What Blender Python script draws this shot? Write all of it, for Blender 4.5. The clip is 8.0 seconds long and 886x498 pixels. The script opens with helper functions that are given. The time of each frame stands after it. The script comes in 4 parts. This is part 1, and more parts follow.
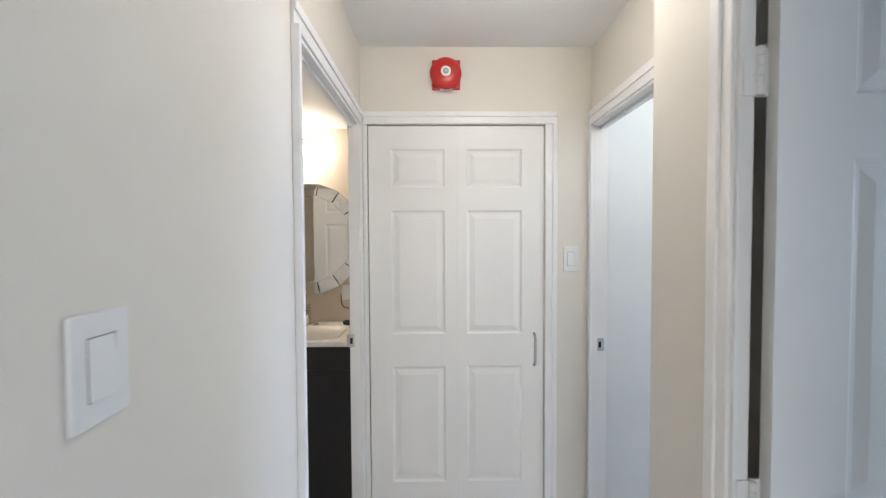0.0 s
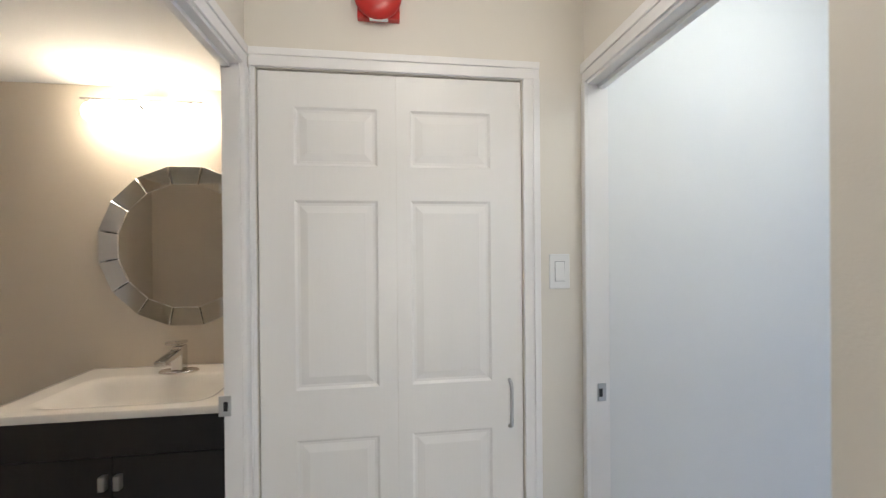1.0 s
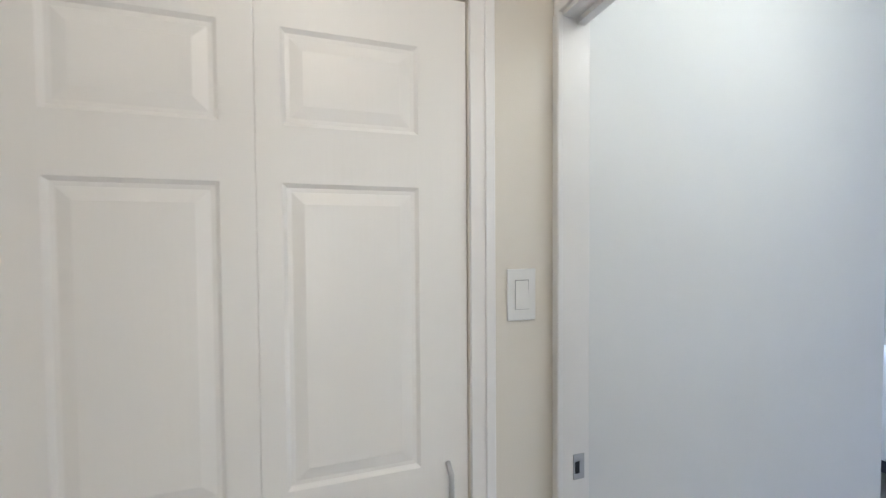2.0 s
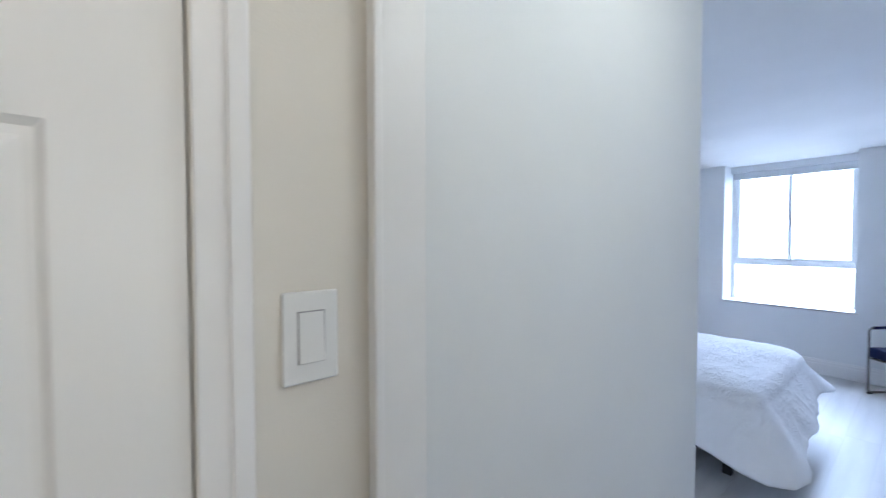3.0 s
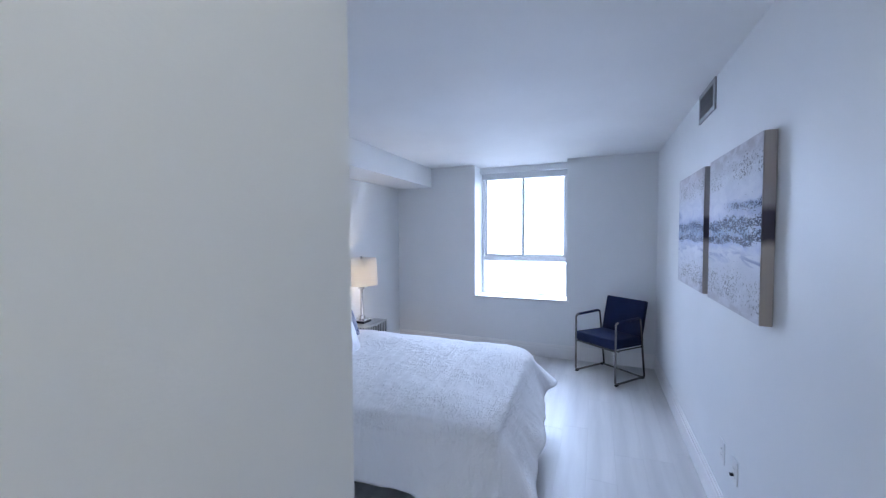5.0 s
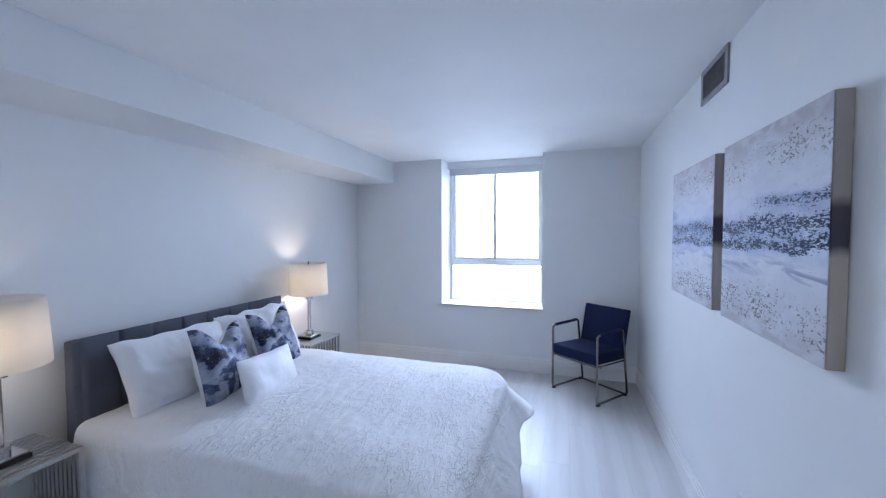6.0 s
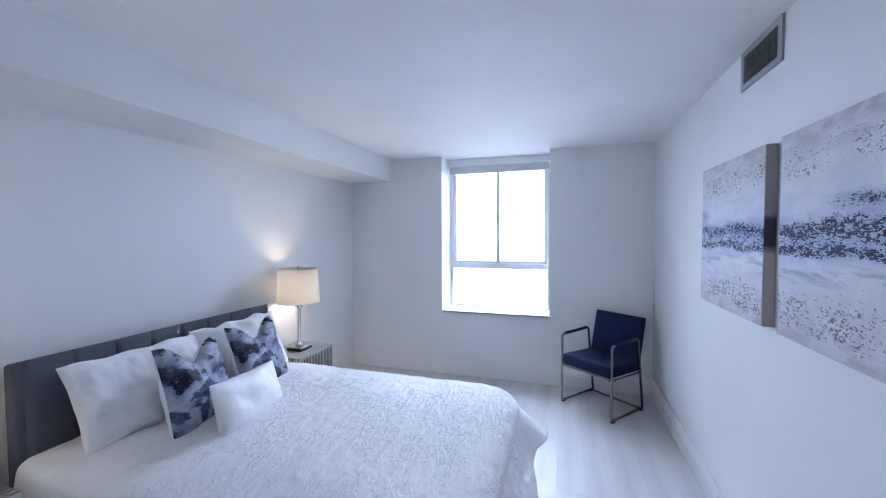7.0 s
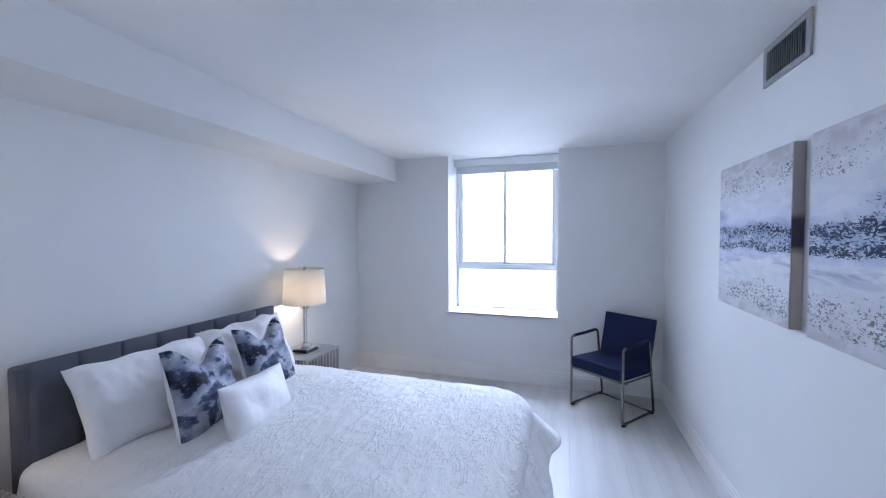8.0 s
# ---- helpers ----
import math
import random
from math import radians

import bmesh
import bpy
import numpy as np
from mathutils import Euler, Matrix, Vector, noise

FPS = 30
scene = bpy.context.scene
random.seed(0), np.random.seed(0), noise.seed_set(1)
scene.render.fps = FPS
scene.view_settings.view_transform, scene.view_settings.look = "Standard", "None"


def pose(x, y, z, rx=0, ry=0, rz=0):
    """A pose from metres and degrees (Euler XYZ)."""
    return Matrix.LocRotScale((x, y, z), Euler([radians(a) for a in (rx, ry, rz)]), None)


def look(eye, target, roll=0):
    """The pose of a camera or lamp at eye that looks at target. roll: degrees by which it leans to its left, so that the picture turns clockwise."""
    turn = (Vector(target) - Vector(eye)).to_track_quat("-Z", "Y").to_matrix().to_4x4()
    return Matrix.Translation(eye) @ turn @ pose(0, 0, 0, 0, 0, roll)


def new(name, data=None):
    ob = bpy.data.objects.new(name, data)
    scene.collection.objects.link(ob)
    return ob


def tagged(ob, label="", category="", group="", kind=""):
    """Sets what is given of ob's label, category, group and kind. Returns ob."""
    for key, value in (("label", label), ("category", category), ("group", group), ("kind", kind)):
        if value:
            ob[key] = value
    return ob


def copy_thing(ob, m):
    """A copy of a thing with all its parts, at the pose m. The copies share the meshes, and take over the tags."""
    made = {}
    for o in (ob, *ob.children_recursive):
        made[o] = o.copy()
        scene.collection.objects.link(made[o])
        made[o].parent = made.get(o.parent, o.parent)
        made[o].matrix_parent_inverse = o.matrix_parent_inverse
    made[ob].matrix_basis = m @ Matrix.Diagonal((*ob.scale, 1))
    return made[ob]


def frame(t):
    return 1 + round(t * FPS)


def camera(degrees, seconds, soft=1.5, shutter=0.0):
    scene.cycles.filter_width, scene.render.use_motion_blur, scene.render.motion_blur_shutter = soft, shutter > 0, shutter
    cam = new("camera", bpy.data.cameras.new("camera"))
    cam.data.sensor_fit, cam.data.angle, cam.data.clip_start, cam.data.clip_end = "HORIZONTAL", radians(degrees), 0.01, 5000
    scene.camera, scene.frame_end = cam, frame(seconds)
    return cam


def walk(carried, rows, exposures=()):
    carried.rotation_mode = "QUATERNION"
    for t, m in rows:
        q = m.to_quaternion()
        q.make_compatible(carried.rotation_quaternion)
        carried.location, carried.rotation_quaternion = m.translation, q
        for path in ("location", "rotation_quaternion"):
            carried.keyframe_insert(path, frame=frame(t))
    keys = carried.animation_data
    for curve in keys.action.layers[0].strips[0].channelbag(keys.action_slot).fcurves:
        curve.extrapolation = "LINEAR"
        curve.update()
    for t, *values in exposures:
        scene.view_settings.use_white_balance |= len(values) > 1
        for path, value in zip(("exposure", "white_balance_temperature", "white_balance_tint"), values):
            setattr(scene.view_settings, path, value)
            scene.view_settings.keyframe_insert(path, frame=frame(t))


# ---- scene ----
cam = camera(98.8, 8.0, soft=1.2, shutter=0.22)
PATH = [
    (0, (0.368, -1.836, 1.496), (0.4, 0.163, 1.437), -0.3),
    (0.5, (0.4, -1.527, 1.477), (0.517, 0.47, 1.458), -0.2),
    (1, (0.458, -1.245, 1.474), (0.713, 0.739, 1.468), -0.5),
    (1.5, (0.505, -0.989, 1.499), (0.895, 0.972, 1.471), -0.4),
    (1.7, (0.537, -0.905, 1.511), (0.996, 1.041, 1.47), -0.4),
    (2.8, (0.78, -0.54, 1.522), (1.865, 1.139, 1.47), -0.2),
    (3, (0.849, -0.505, 1.517), (2.08, 1.071, 1.462), -0.1),
    (3.2, (0.936, -0.494, 1.522), (2.291, 0.977, 1.466), -0.2),
    (3.5, (1.090, -0.420, 1.549), (2.610, 0.878, 1.479), -0.4),
    (4, (1.290, -0.395, 1.555), (2.962, 0.7, 1.479), -0.4),
    (4.5, (1.59, -0.392, 1.552), (3.381, 0.494, 1.473), -0.3),
    (5, (1.899, -0.367, 1.548), (3.752, 0.382, 1.468), -0.3),
    (6.5, (2.591, -0.225, 1.566), (4.498, 0.374, 1.489), -0.2),
    (7, (2.671, -0.163, 1.572), (4.578, 0.438, 1.497), -0.3),
    (7.5, (2.691, -0.113, 1.568), (4.597, 0.488, 1.495), -0.2),
    (8, (2.695, -0.086, 1.566), (4.601, 0.518, 1.497), -0.2),
]
walk(cam, [(t, look(eye, target, roll)) for t, eye, target, roll in PATH],
     exposures=[(0.0, 0.02, 6200, 10), (0.5, -0.08, 6350, 10), (1.5, -0.19, 6450, 9), (1.7, -0.19, 6450, 9), (2.8, -0.32, 6100, 8), (3.5, -0.50, 6100, 9), (5.0, -0.66, 6200, 11), (6.5, -0.55, 6400, 11), (8.0, -0.55, 6550, 12)])

# ---- light ----
world = bpy.data.worlds.new("sky")
scene.world = world
world.use_nodes = True
wn = world.node_tree.nodes
sky = wn.new("ShaderNodeTexSky")
sky.sky_type, sky.sun_disc = "NISHITA", False
sky.sun_elevation, sky.sun_rotation = radians(50), radians(200)
world.node_tree.links.new(sky.outputs[0], wn["Background"].inputs[0])
wn["Background"].inputs[1].default_value = 0.15


def lamp(name, kind, m, energy, color, size=0.1, size_y=0.0, angle=0.0, spread=180.0):
    data = bpy.data.lights.new(name, kind)
    data.energy, data.color = energy, color
    if kind == "AREA":
        data.shape, data.size, data.size_y = "RECTANGLE", size, size_y or size
        data.spread = radians(spread)
    elif kind == "POINT":
        data.shadow_soft_size = size
    else:
        data.angle = radians(angle)
    ob = new(name, data)
    ob.matrix_world = m
    return ob


lamp("overcast_sun", "SUN", look((0, 0, 10), (-4, -6, 0)), 0.8, (1.0, 0.96, 0.9), angle=15)
lamp("bedroom_window_light", "AREA", look((7.60, 0.55, 1.78), (4.9, 0.30, -0.20)), 120, (0.54, 0.68, 1.0), 1.15, 1.8, spread=120)
# Narrow fill aimed at the closet door from an added, unseen window.
lamp("hall_end_fill", "AREA", look((0.43, -4.95, 1.45), (0.43, 0, 0.9)), 7.5, (1.0, 0.97, 0.93), 0.9, 1.5, spread=80)
lamp("side_window_light", "AREA", look((3.25, -1.95, 1.35), (0.0, -1.60, 1.15)), 12, (0.56, 0.74, 1.0), 1.0, 1.3)
# Lamp of the added, unseen hall ceiling light, placed to brighten the hall.
lamp("added_hall_bulb", "POINT", pose(0.60, -0.80, 2.26), 5.6, (1.0, 0.91, 0.80), 0.09)
lamp("entry_bulb", "POINT", pose(1.72, -0.60, 2.27), 6.6, (0.97, 1.0, 0.94), 0.09)
for lamp_x, lamp_power in ((5.47, 11.0), (3.365, 3.0)):
    lamp("table_lamp_bulb", "POINT", pose(lamp_x, 2.060, 1.09), lamp_power, (1.0, 0.82, 0.62), 0.03)


# ---- materials ----
def material(name, color, rough=0.5, metal=0.0, vary=0.06, scale=3.0, bump=0.1, bump_scale=120.0, depth=0.002,
             stretch=(1, 1, 1), random=0.0, sheen=0.0, spec=0.5):
    """A surface with large soft variation, fine grain and relief."""
    mat = bpy.data.materials.new(name)
    mat.use_nodes = True
    nt = mat.node_tree
    n, link = nt.nodes, nt.links.new
    bsdf = n["Principled BSDF"]
    bsdf.inputs["Roughness"].default_value, bsdf.inputs["Metallic"].default_value = rough, metal
    co = n.new("ShaderNodeTexCoord")
    mp = n.new("ShaderNodeMapping")
    mp.inputs["Scale"].default_value = stretch
    link(co.outputs["Object"], mp.inputs["Vector"])
    big, fine = n.new("ShaderNodeTexNoise"), n.new("ShaderNodeTexNoise")
    big.inputs["Scale"].default_value, big.inputs["Detail"].default_value = scale, 5
    fine.inputs["Scale"].default_value, fine.inputs["Detail"].default_value = bump_scale, 4
    for tex in (big, fine):
        link(mp.outputs[0], tex.inputs["Vector"])
    ramp = n.new("ShaderNodeValToRGB")
    ramp.color_ramp.elements[0].position, ramp.color_ramp.elements[1].position = 0.3, 0.7
    ramp.color_ramp.elements[0].color = [c * (1 - vary) for c in color] + [1]
    ramp.color_ramp.elements[1].color = [min(1, c * (1 + vary)) for c in color] + [1]
    link(big.outputs["Fac"], ramp.inputs[0])
    out = ramp.outputs[0]
    if random:
        info = n.new("ShaderNodeObjectInfo")
        hsv = n.new("ShaderNodeHueSaturation")
        m = n.new("ShaderNodeMapRange")
        m.inputs["To Min"].default_value, m.inputs["To Max"].default_value = 1 - random, 1 + random
        link(info.outputs["Random"], m.inputs["Value"])
        link(m.outputs[0], hsv.inputs["Value"])
        link(out, hsv.inputs["Color"])
        out = hsv.outputs[0]
    link(out, bsdf.inputs["Base Color"])
    bsdf.inputs["Specular IOR Level"].default_value = spec
    if sheen:
        bsdf.inputs["Sheen Weight"].default_value = sheen
    mr = n.new("ShaderNodeMapRange")
    mr.inputs["To Min"].default_value, mr.inputs["To Max"].default_value = rough * 0.85, min(1, rough * 1.15)
    link(fine.outputs["Fac"], mr.inputs["Value"])
    link(mr.outputs[0], bsdf.inputs["Roughness"])
    bp = n.new("ShaderNodeBump")
    bp.inputs["Strength"].default_value, bp.inputs["Distance"].default_value = bump, depth
    link(fine.outputs["Fac"], bp.inputs["Height"])
    link(bp.outputs[0], bsdf.inputs["Normal"])
    return mat


def glowing(name, color, strength):
    mat = bpy.data.materials.new(name)
    mat.use_nodes = True
    b = mat.node_tree.nodes["Principled BSDF"]
    b.inputs["Base Color"].default_value = (*color, 1)
    b.inputs["Emission Color"].default_value = (*color, 1)
    b.inputs["Emission Strength"].default_value = strength
    return mat


HALL_PAINT = material("cream_wall_paint", (0.76, 0.72, 0.65), 0.6, vary=0.03, scale=1.2, bump=0.15, bump_scale=260)
ROOM_PAINT = material("pale_grey_wall_paint", (0.82, 0.83, 0.83), 0.55, vary=0.03, scale=1.1, bump=0.15, bump_scale=260)
BATH_PAINT = material("beige_wall_paint", (0.70, 0.62, 0.52), 0.55, vary=0.04, scale=1.2, bump=0.15, bump_scale=260)
CEIL_PAINT = material("white_ceiling_paint", (0.86, 0.86, 0.855), 0.8, vary=0.03, scale=1.5, bump=0.5, bump_scale=180)
TRIM_PAINT = material("white_semigloss_trim", (0.86, 0.85, 0.84), 0.32, vary=0.03, scale=4, bump=0.12, bump_scale=60)
DOOR_PAINT = material("white_door_paint", (0.84, 0.83, 0.81), 0.36, vary=0.025, scale=3, bump=0.10, bump_scale=90, stretch=(1, 1, 0.08))
FLOOR_BASE = material("dark_subfloor", (0.25, 0.23, 0.21), 0.8)
PLANK = material("pale_grey_oak_plank", (0.64, 0.63, 0.62), 0.38, vary=0.11, scale=3, bump=0.04, bump_scale=30, stretch=(0.25, 3, 1), random=0.03)
LINEN = material("white_smooth_pillowcase", (0.84, 0.84, 0.86), 0.7, vary=0.03, scale=8, bump=0.5, bump_scale=13, depth=0.012, stretch=(1, 1, 0.6), sheen=0.2)
SATIN = material("white_sateen_cover", (0.83, 0.83, 0.85), 0.46, vary=0.04, scale=9, bump=0.4, bump_scale=25, depth=0.006)
HEADBOARD = material("slate_grey_upholstery", (0.100, 0.107, 0.138), 0.85, vary=0.10, scale=6, bump=0.5, bump_scale=420, spec=0.25)
NAVY = material("navy_upholstery", (0.0022, 0.0105, 0.052), 0.7, vary=0.15, scale=8, bump=0.4, bump_scale=380, spec=0.26)
BRONZE = material("brushed_bronze_tube", (0.27, 0.25, 0.235), 0.24, 0.95, vary=0.1, scale=20, bump=0.1, bump_scale=200)
STEEL = material("brushed_steel", (0.60, 0.60, 0.60), 0.3, 1.0, vary=0.06, scale=20, bump=0.15, bump_scale=160, stretch=(0.1, 1, 1))
CHROME = material("polished_chrome", (0.72, 0.71, 0.70), 0.12, 1.0, vary=0.03, scale=20, bump=0.02)
RUBBER = material("black_rubber", (0.015, 0.015, 0.016), 0.7)
BLACKWOOD = material("black_brown_cabinet", (0.012, 0.010, 0.009), 0.4, vary=0.2, scale=6, bump=0.3, bump_scale=60, stretch=(1, 1, 0.1))
CERAMIC = material("white_cultured_marble", (0.82, 0.79, 0.75), 0.15, vary=0.02, scale=3, bump=0.02)
PORCELAIN = material("white_porcelain", (0.80, 0.79, 0.77), 0.12, vary=0.02, bump=0.02)
PLASTIC = material("white_switch_plastic", (0.80, 0.80, 0.79), 0.35, vary=0.02, bump=0.03)
RED = material("fire_red_enamel", (0.55, 0.03, 0.025), 0.3, vary=0.08, scale=12, bump=0.05)
DARK = material("dark_duct", (0.02, 0.02, 0.022), 0.6)
VENT_METAL = material("painted_grey_metal", (0.34, 0.34, 0.35), 0.45, vary=0.1, scale=18, bump=0.1)
FRAME_WHITE = material("white_window_vinyl", (0.78, 0.79, 0.80), 0.35, vary=0.03, bump=0.04)
BLIND = material("pale_roller_blind", (0.66, 0.67, 0.68), 0.7, vary=0.04, bump=0.3, bump_scale=300)
MIRROR = material("mirror_silver", (0.86, 0.87, 0.86), 0.015, 1.0, vary=0.01, bump=0.0)
MIRROR_EDGE = material("bevelled_mirror_edge", (0.84, 0.85, 0.83), 0.04, 1.0, vary=0.03, scale=14, bump=0.02)
LACQUER = material("black_lacquer", (0.02, 0.02, 0.022), 0.3, vary=0.1)
BULB = glowing("lit_frosted_glass", (1.0, 0.88, 0.72), 25)
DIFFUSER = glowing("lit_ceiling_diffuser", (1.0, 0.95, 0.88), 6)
OUTSIDE = glowing("bright_overcast_distance", (0.84, 0.92, 1.0), 3.2)


def clear_glass(name, tint):
    mat = bpy.data.materials.new(name)
    mat.use_nodes = True
    b = mat.node_tree.nodes["Principled BSDF"]
    b.inputs["Base Color"].default_value = (*tint, 1)
    b.inputs["Transmission Weight"].default_value, b.inputs["Roughness"].default_value, b.inputs["IOR"].default_value = 1, 0, 1.45
    return mat


GLASS = clear_glass("window_glass", (0.97, 0.99, 0.99))


def lamp_shade_cloth():
    mat = bpy.data.materials.new("white_shade_cloth")
    mat.use_nodes = True
    n, link = mat.node_tree.nodes, mat.node_tree.links.new
    thin = n.new("ShaderNodeBsdfTranslucent")
    thin.inputs[0].default_value = (0.94, 0.90, 0.84, 1)
    mix = n.new("ShaderNodeMixShader")
    mix.inputs[0].default_value = 0.76
    b = n["Principled BSDF"]
    b.inputs["Base Color"].default_value, b.inputs["Roughness"].default_value = (0.82, 0.81, 0.79, 1), 0.85
    weave = n.new("ShaderNodeTexNoise")
    weave.inputs["Scale"].default_value = 350
    bp = n.new("ShaderNodeBump")
    bp.inputs["Strength"].default_value = 0.2
    link(weave.outputs["Fac"], bp.inputs["Height"])
    link(bp.outputs[0], b.inputs["Normal"])
    link(b.outputs[0], mix.inputs[1])
    link(thin.outputs[0], mix.inputs[2])
    link(mix.outputs[0], n["Material Output"].inputs[0])
    return mat


SHADE = lamp_shade_cloth()


class Paint:
    """A small builder for painted patterns."""

    def __init__(self, name, rough):
        self.mat = bpy.data.materials.new(name)
        self.mat.use_nodes = True
        self.n, self.link = self.mat.node_tree.nodes, self.mat.node_tree.links.new
        self.bsdf = self.n["Principled BSDF"]
        self.bsdf.inputs["Roughness"].default_value = rough

    def noise(self, vector, scale, detail=5, distort=0.0, stretch=(1, 1, 1)):
        mp, tex = self.n.new("ShaderNodeMapping"), self.n.new("ShaderNodeTexNoise")
        mp.inputs["Scale"].default_value = stretch
        self.link(vector, mp.inputs["Vector"])
        self.link(mp.outputs[0], tex.inputs["Vector"])
        tex.inputs["Scale"].default_value, tex.inputs["Detail"].default_value, tex.inputs["Distortion"].default_value = scale, detail, distort
        return tex.outputs["Fac"]

    def math(self, op, a, b):
        node = self.n.new("ShaderNodeMath")
        node.operation = op
        for k, v in enumerate((a, b)):
            if isinstance(v, (int, float)):
                node.inputs[k].default_value = v
            else:
                self.link(v, node.inputs[k])
        return node.outputs[0]

    def ramp(self, fac, stops):
        node = self.n.new("ShaderNodeValToRGB")
        e = node.color_ramp.elements
        while len(e) < len(stops):
            e.new(0.5)
        for k, (at, c) in enumerate(stops):
            e[k].position = at
            e[k].color = (c, c, c, 1) if isinstance(c, (int, float)) else (*c, 1)
        self.link(fac, node.inputs[0])
        return node.outputs[0]

    def mix(self, fac, a, b):
        node = self.n.new("ShaderNodeMix")
        node.data_type = "RGBA"
        self.link(fac, node.inputs["Factor"])
        for key, v in ((6, a), (7, b)):
            if isinstance(v, tuple):
                node.inputs[key].default_value = (*v, 1)
            else:
                self.link(v, node.inputs[key])
        return node.outputs[2]

    def done(self, color, height=None, strength=0.5, distance=0.003):
        self.link(color, self.bsdf.inputs["Base Color"])
        if height is not None:
            bp = self.n.new("ShaderNodeBump")
            bp.inputs["Strength"].default_value, bp.inputs["Distance"].default_value = strength, distance
            self.link(height, bp.inputs["Height"])
            self.link(bp.outputs[0], self.bsdf.inputs["Normal"])
        return self.mat


def quilt_cloth():
    """White cotton with puckered tufts that fade out in places, over broad soft creases."""
    p = Paint("white_crinkled_cotton", 0.9)
    where = p.n.new("ShaderNodeTexCoord").outputs["Object"]
    p.bsdf.inputs["Specular IOR Level"].default_value = 0.2
    split = p.n.new("ShaderNodeSeparateXYZ")
    p.link(where, split.inputs[0])
    upper = p.ramp(split.outputs["Z"], [(0.50, 0.12), (0.60, 1.0)])
    tuft = p.noise(where, 34.0, 3, 0.8, (1, 1.9, 1))
    fine = p.noise(where, 95.0, 3, 0.6)
    patch = p.math("MULTIPLY", upper, p.ramp(p.noise(where, 3.6, 4, 0.5), [(0.40, 0.06), (0.60, 1.0)]))
    ridge = p.ramp(tuft, [(0.52, 0.0), (0.57, 0.8), (0.64, 1.0)])
    crease = p.noise(where, 5.0, 5, 1.4, (0.75, 1.7, 1))
    height = p.math("ADD", p.math("MULTIPLY", p.math("MULTIPLY", ridge, patch), 1.4), p.math("ADD", p.math("MULTIPLY", fine, 0.18), p.math("MULTIPLY", crease, 2.0)))
    color = p.ramp(p.noise(where, 4.0), [(0.3, (0.86, 0.86, 0.87)), (0.7, (0.89, 0.89, 0.90))])
    return p.done(color, height, 0.60, 0.010)


def seascape():
    """Pale ground, a dark flaked band across the middle, taupe flecks above and below."""
    p = Paint("abstract_blue_canvas", 0.6)
    where = p.n.new("ShaderNodeNewGeometry").outputs["Position"]
    split = p.n.new("ShaderNodeSeparateXYZ")
    p.link(where, split.inputs[0])
    v = p.math("DIVIDE", p.math("SUBTRACT", split.outputs["Z"], 1.18), 0.75)
    wide = p.noise(where, 3.0, 4, 0.6, (1, 1, 2.5))
    v = p.math("ADD", v, p.math("MULTIPLY", p.math("SUBTRACT", wide, 0.5), 0.16))
    along = p.math("DIVIDE", p.math("SUBTRACT", split.outputs["X"], 3.68), 1.61)
    ground = p.ramp(v, [(0.0, (0.50, 0.48, 0.50)), (0.12, (0.62, 0.62, 0.66)), (0.36, (0.70, 0.72, 0.79)), (0.43, (0.40, 0.47, 0.66)),
                        (0.50, (0.34, 0.42, 0.58)), (0.56, (0.24, 0.30, 0.48)), (0.62, (0.60, 0.63, 0.75)), (0.80, (0.66, 0.67, 0.72)), (1.0, (0.50, 0.47, 0.49))])
    cloud = p.noise(where, 7.0, 6, 1.0, (1, 1, 2))
    ground = p.mix(p.ramp(cloud, [(0.42, 0.0), (0.62, 0.45)]), ground, (0.80, 0.81, 0.86))
    smear = p.math("MULTIPLY", p.ramp(v, [(0.24, 0.0), (0.33, 0.85), (0.40, 0.0)]), p.ramp(p.noise(where, 4.0, 3, 0.8, (1, 1, 5)), [(0.50, 0.0), (0.62, 1.0)]))
    ground = p.mix(smear, ground, (0.22, 0.26, 0.42))
    streak = p.math("MULTIPLY", p.ramp(v, [(0.58, 0.0), (0.63, 1.0), (0.655, 1.0), (0.69, 0.0)]), p.ramp(along, [(0.0, 1.0), (0.22, 0.9), (0.34, 0.0), (0.90, 0.0), (0.97, 0.6)]))
    ground = p.mix(p.math("MULTIPLY", streak, 0.75), ground, (0.20, 0.26, 0.46))
    flake = p.noise(where, 58.0, 9, 1.8, (0.6, 0.6, 1.4))
    dense = p.ramp(v, [(0.40, 0.0), (0.43, 0.29), (0.46, 0.29), (0.485, 0.18), (0.505, 0.18), (0.525, 0.27), (0.56, 0.26), (0.59, 0.0)])
    dense = p.math("ADD", dense, p.math("MULTIPLY", streak, 0.23))
    dense = p.math("MULTIPLY", dense, p.ramp(along, [(0.0, 1.0), (0.48, 0.98), (0.56, 0.84), (1.0, 0.80)]))
    dark = p.ramp(p.math("ADD", flake, dense), [(0.712, 0.0), (0.737, 1.0)])
    color = p.mix(dark, ground, (0.010, 0.018, 0.055))
    glint = p.math("MULTIPLY", p.ramp(dense, [(0.08, 0.0), (0.14, 1.0)]), p.ramp(p.noise(where, 70.0, 6, 1.5, (0.6, 0.6, 1.5)), [(0.60, 0.0), (0.66, 0.7)]))
    color = p.mix(glint, color, (0.55, 0.63, 0.74))
    p.bsdf.inputs["Specular IOR Level"].default_value = 0.08
    fleck = p.noise(where, 74.0, 8, 1.1, (0.75, 0.75, 1.3))
    patch = p.ramp(p.noise(where, 6.0, 3, 0.5), [(0.40, 0.0), (0.62, 0.10)])
    sparse = p.ramp(v, [(0.02, 0.0), (0.08, 0.12), (0.20, 0.10), (0.28, 0.0), (0.74, 0.0), (0.80, 0.10), (0.90, 0.11), (0.99, 0.0)])
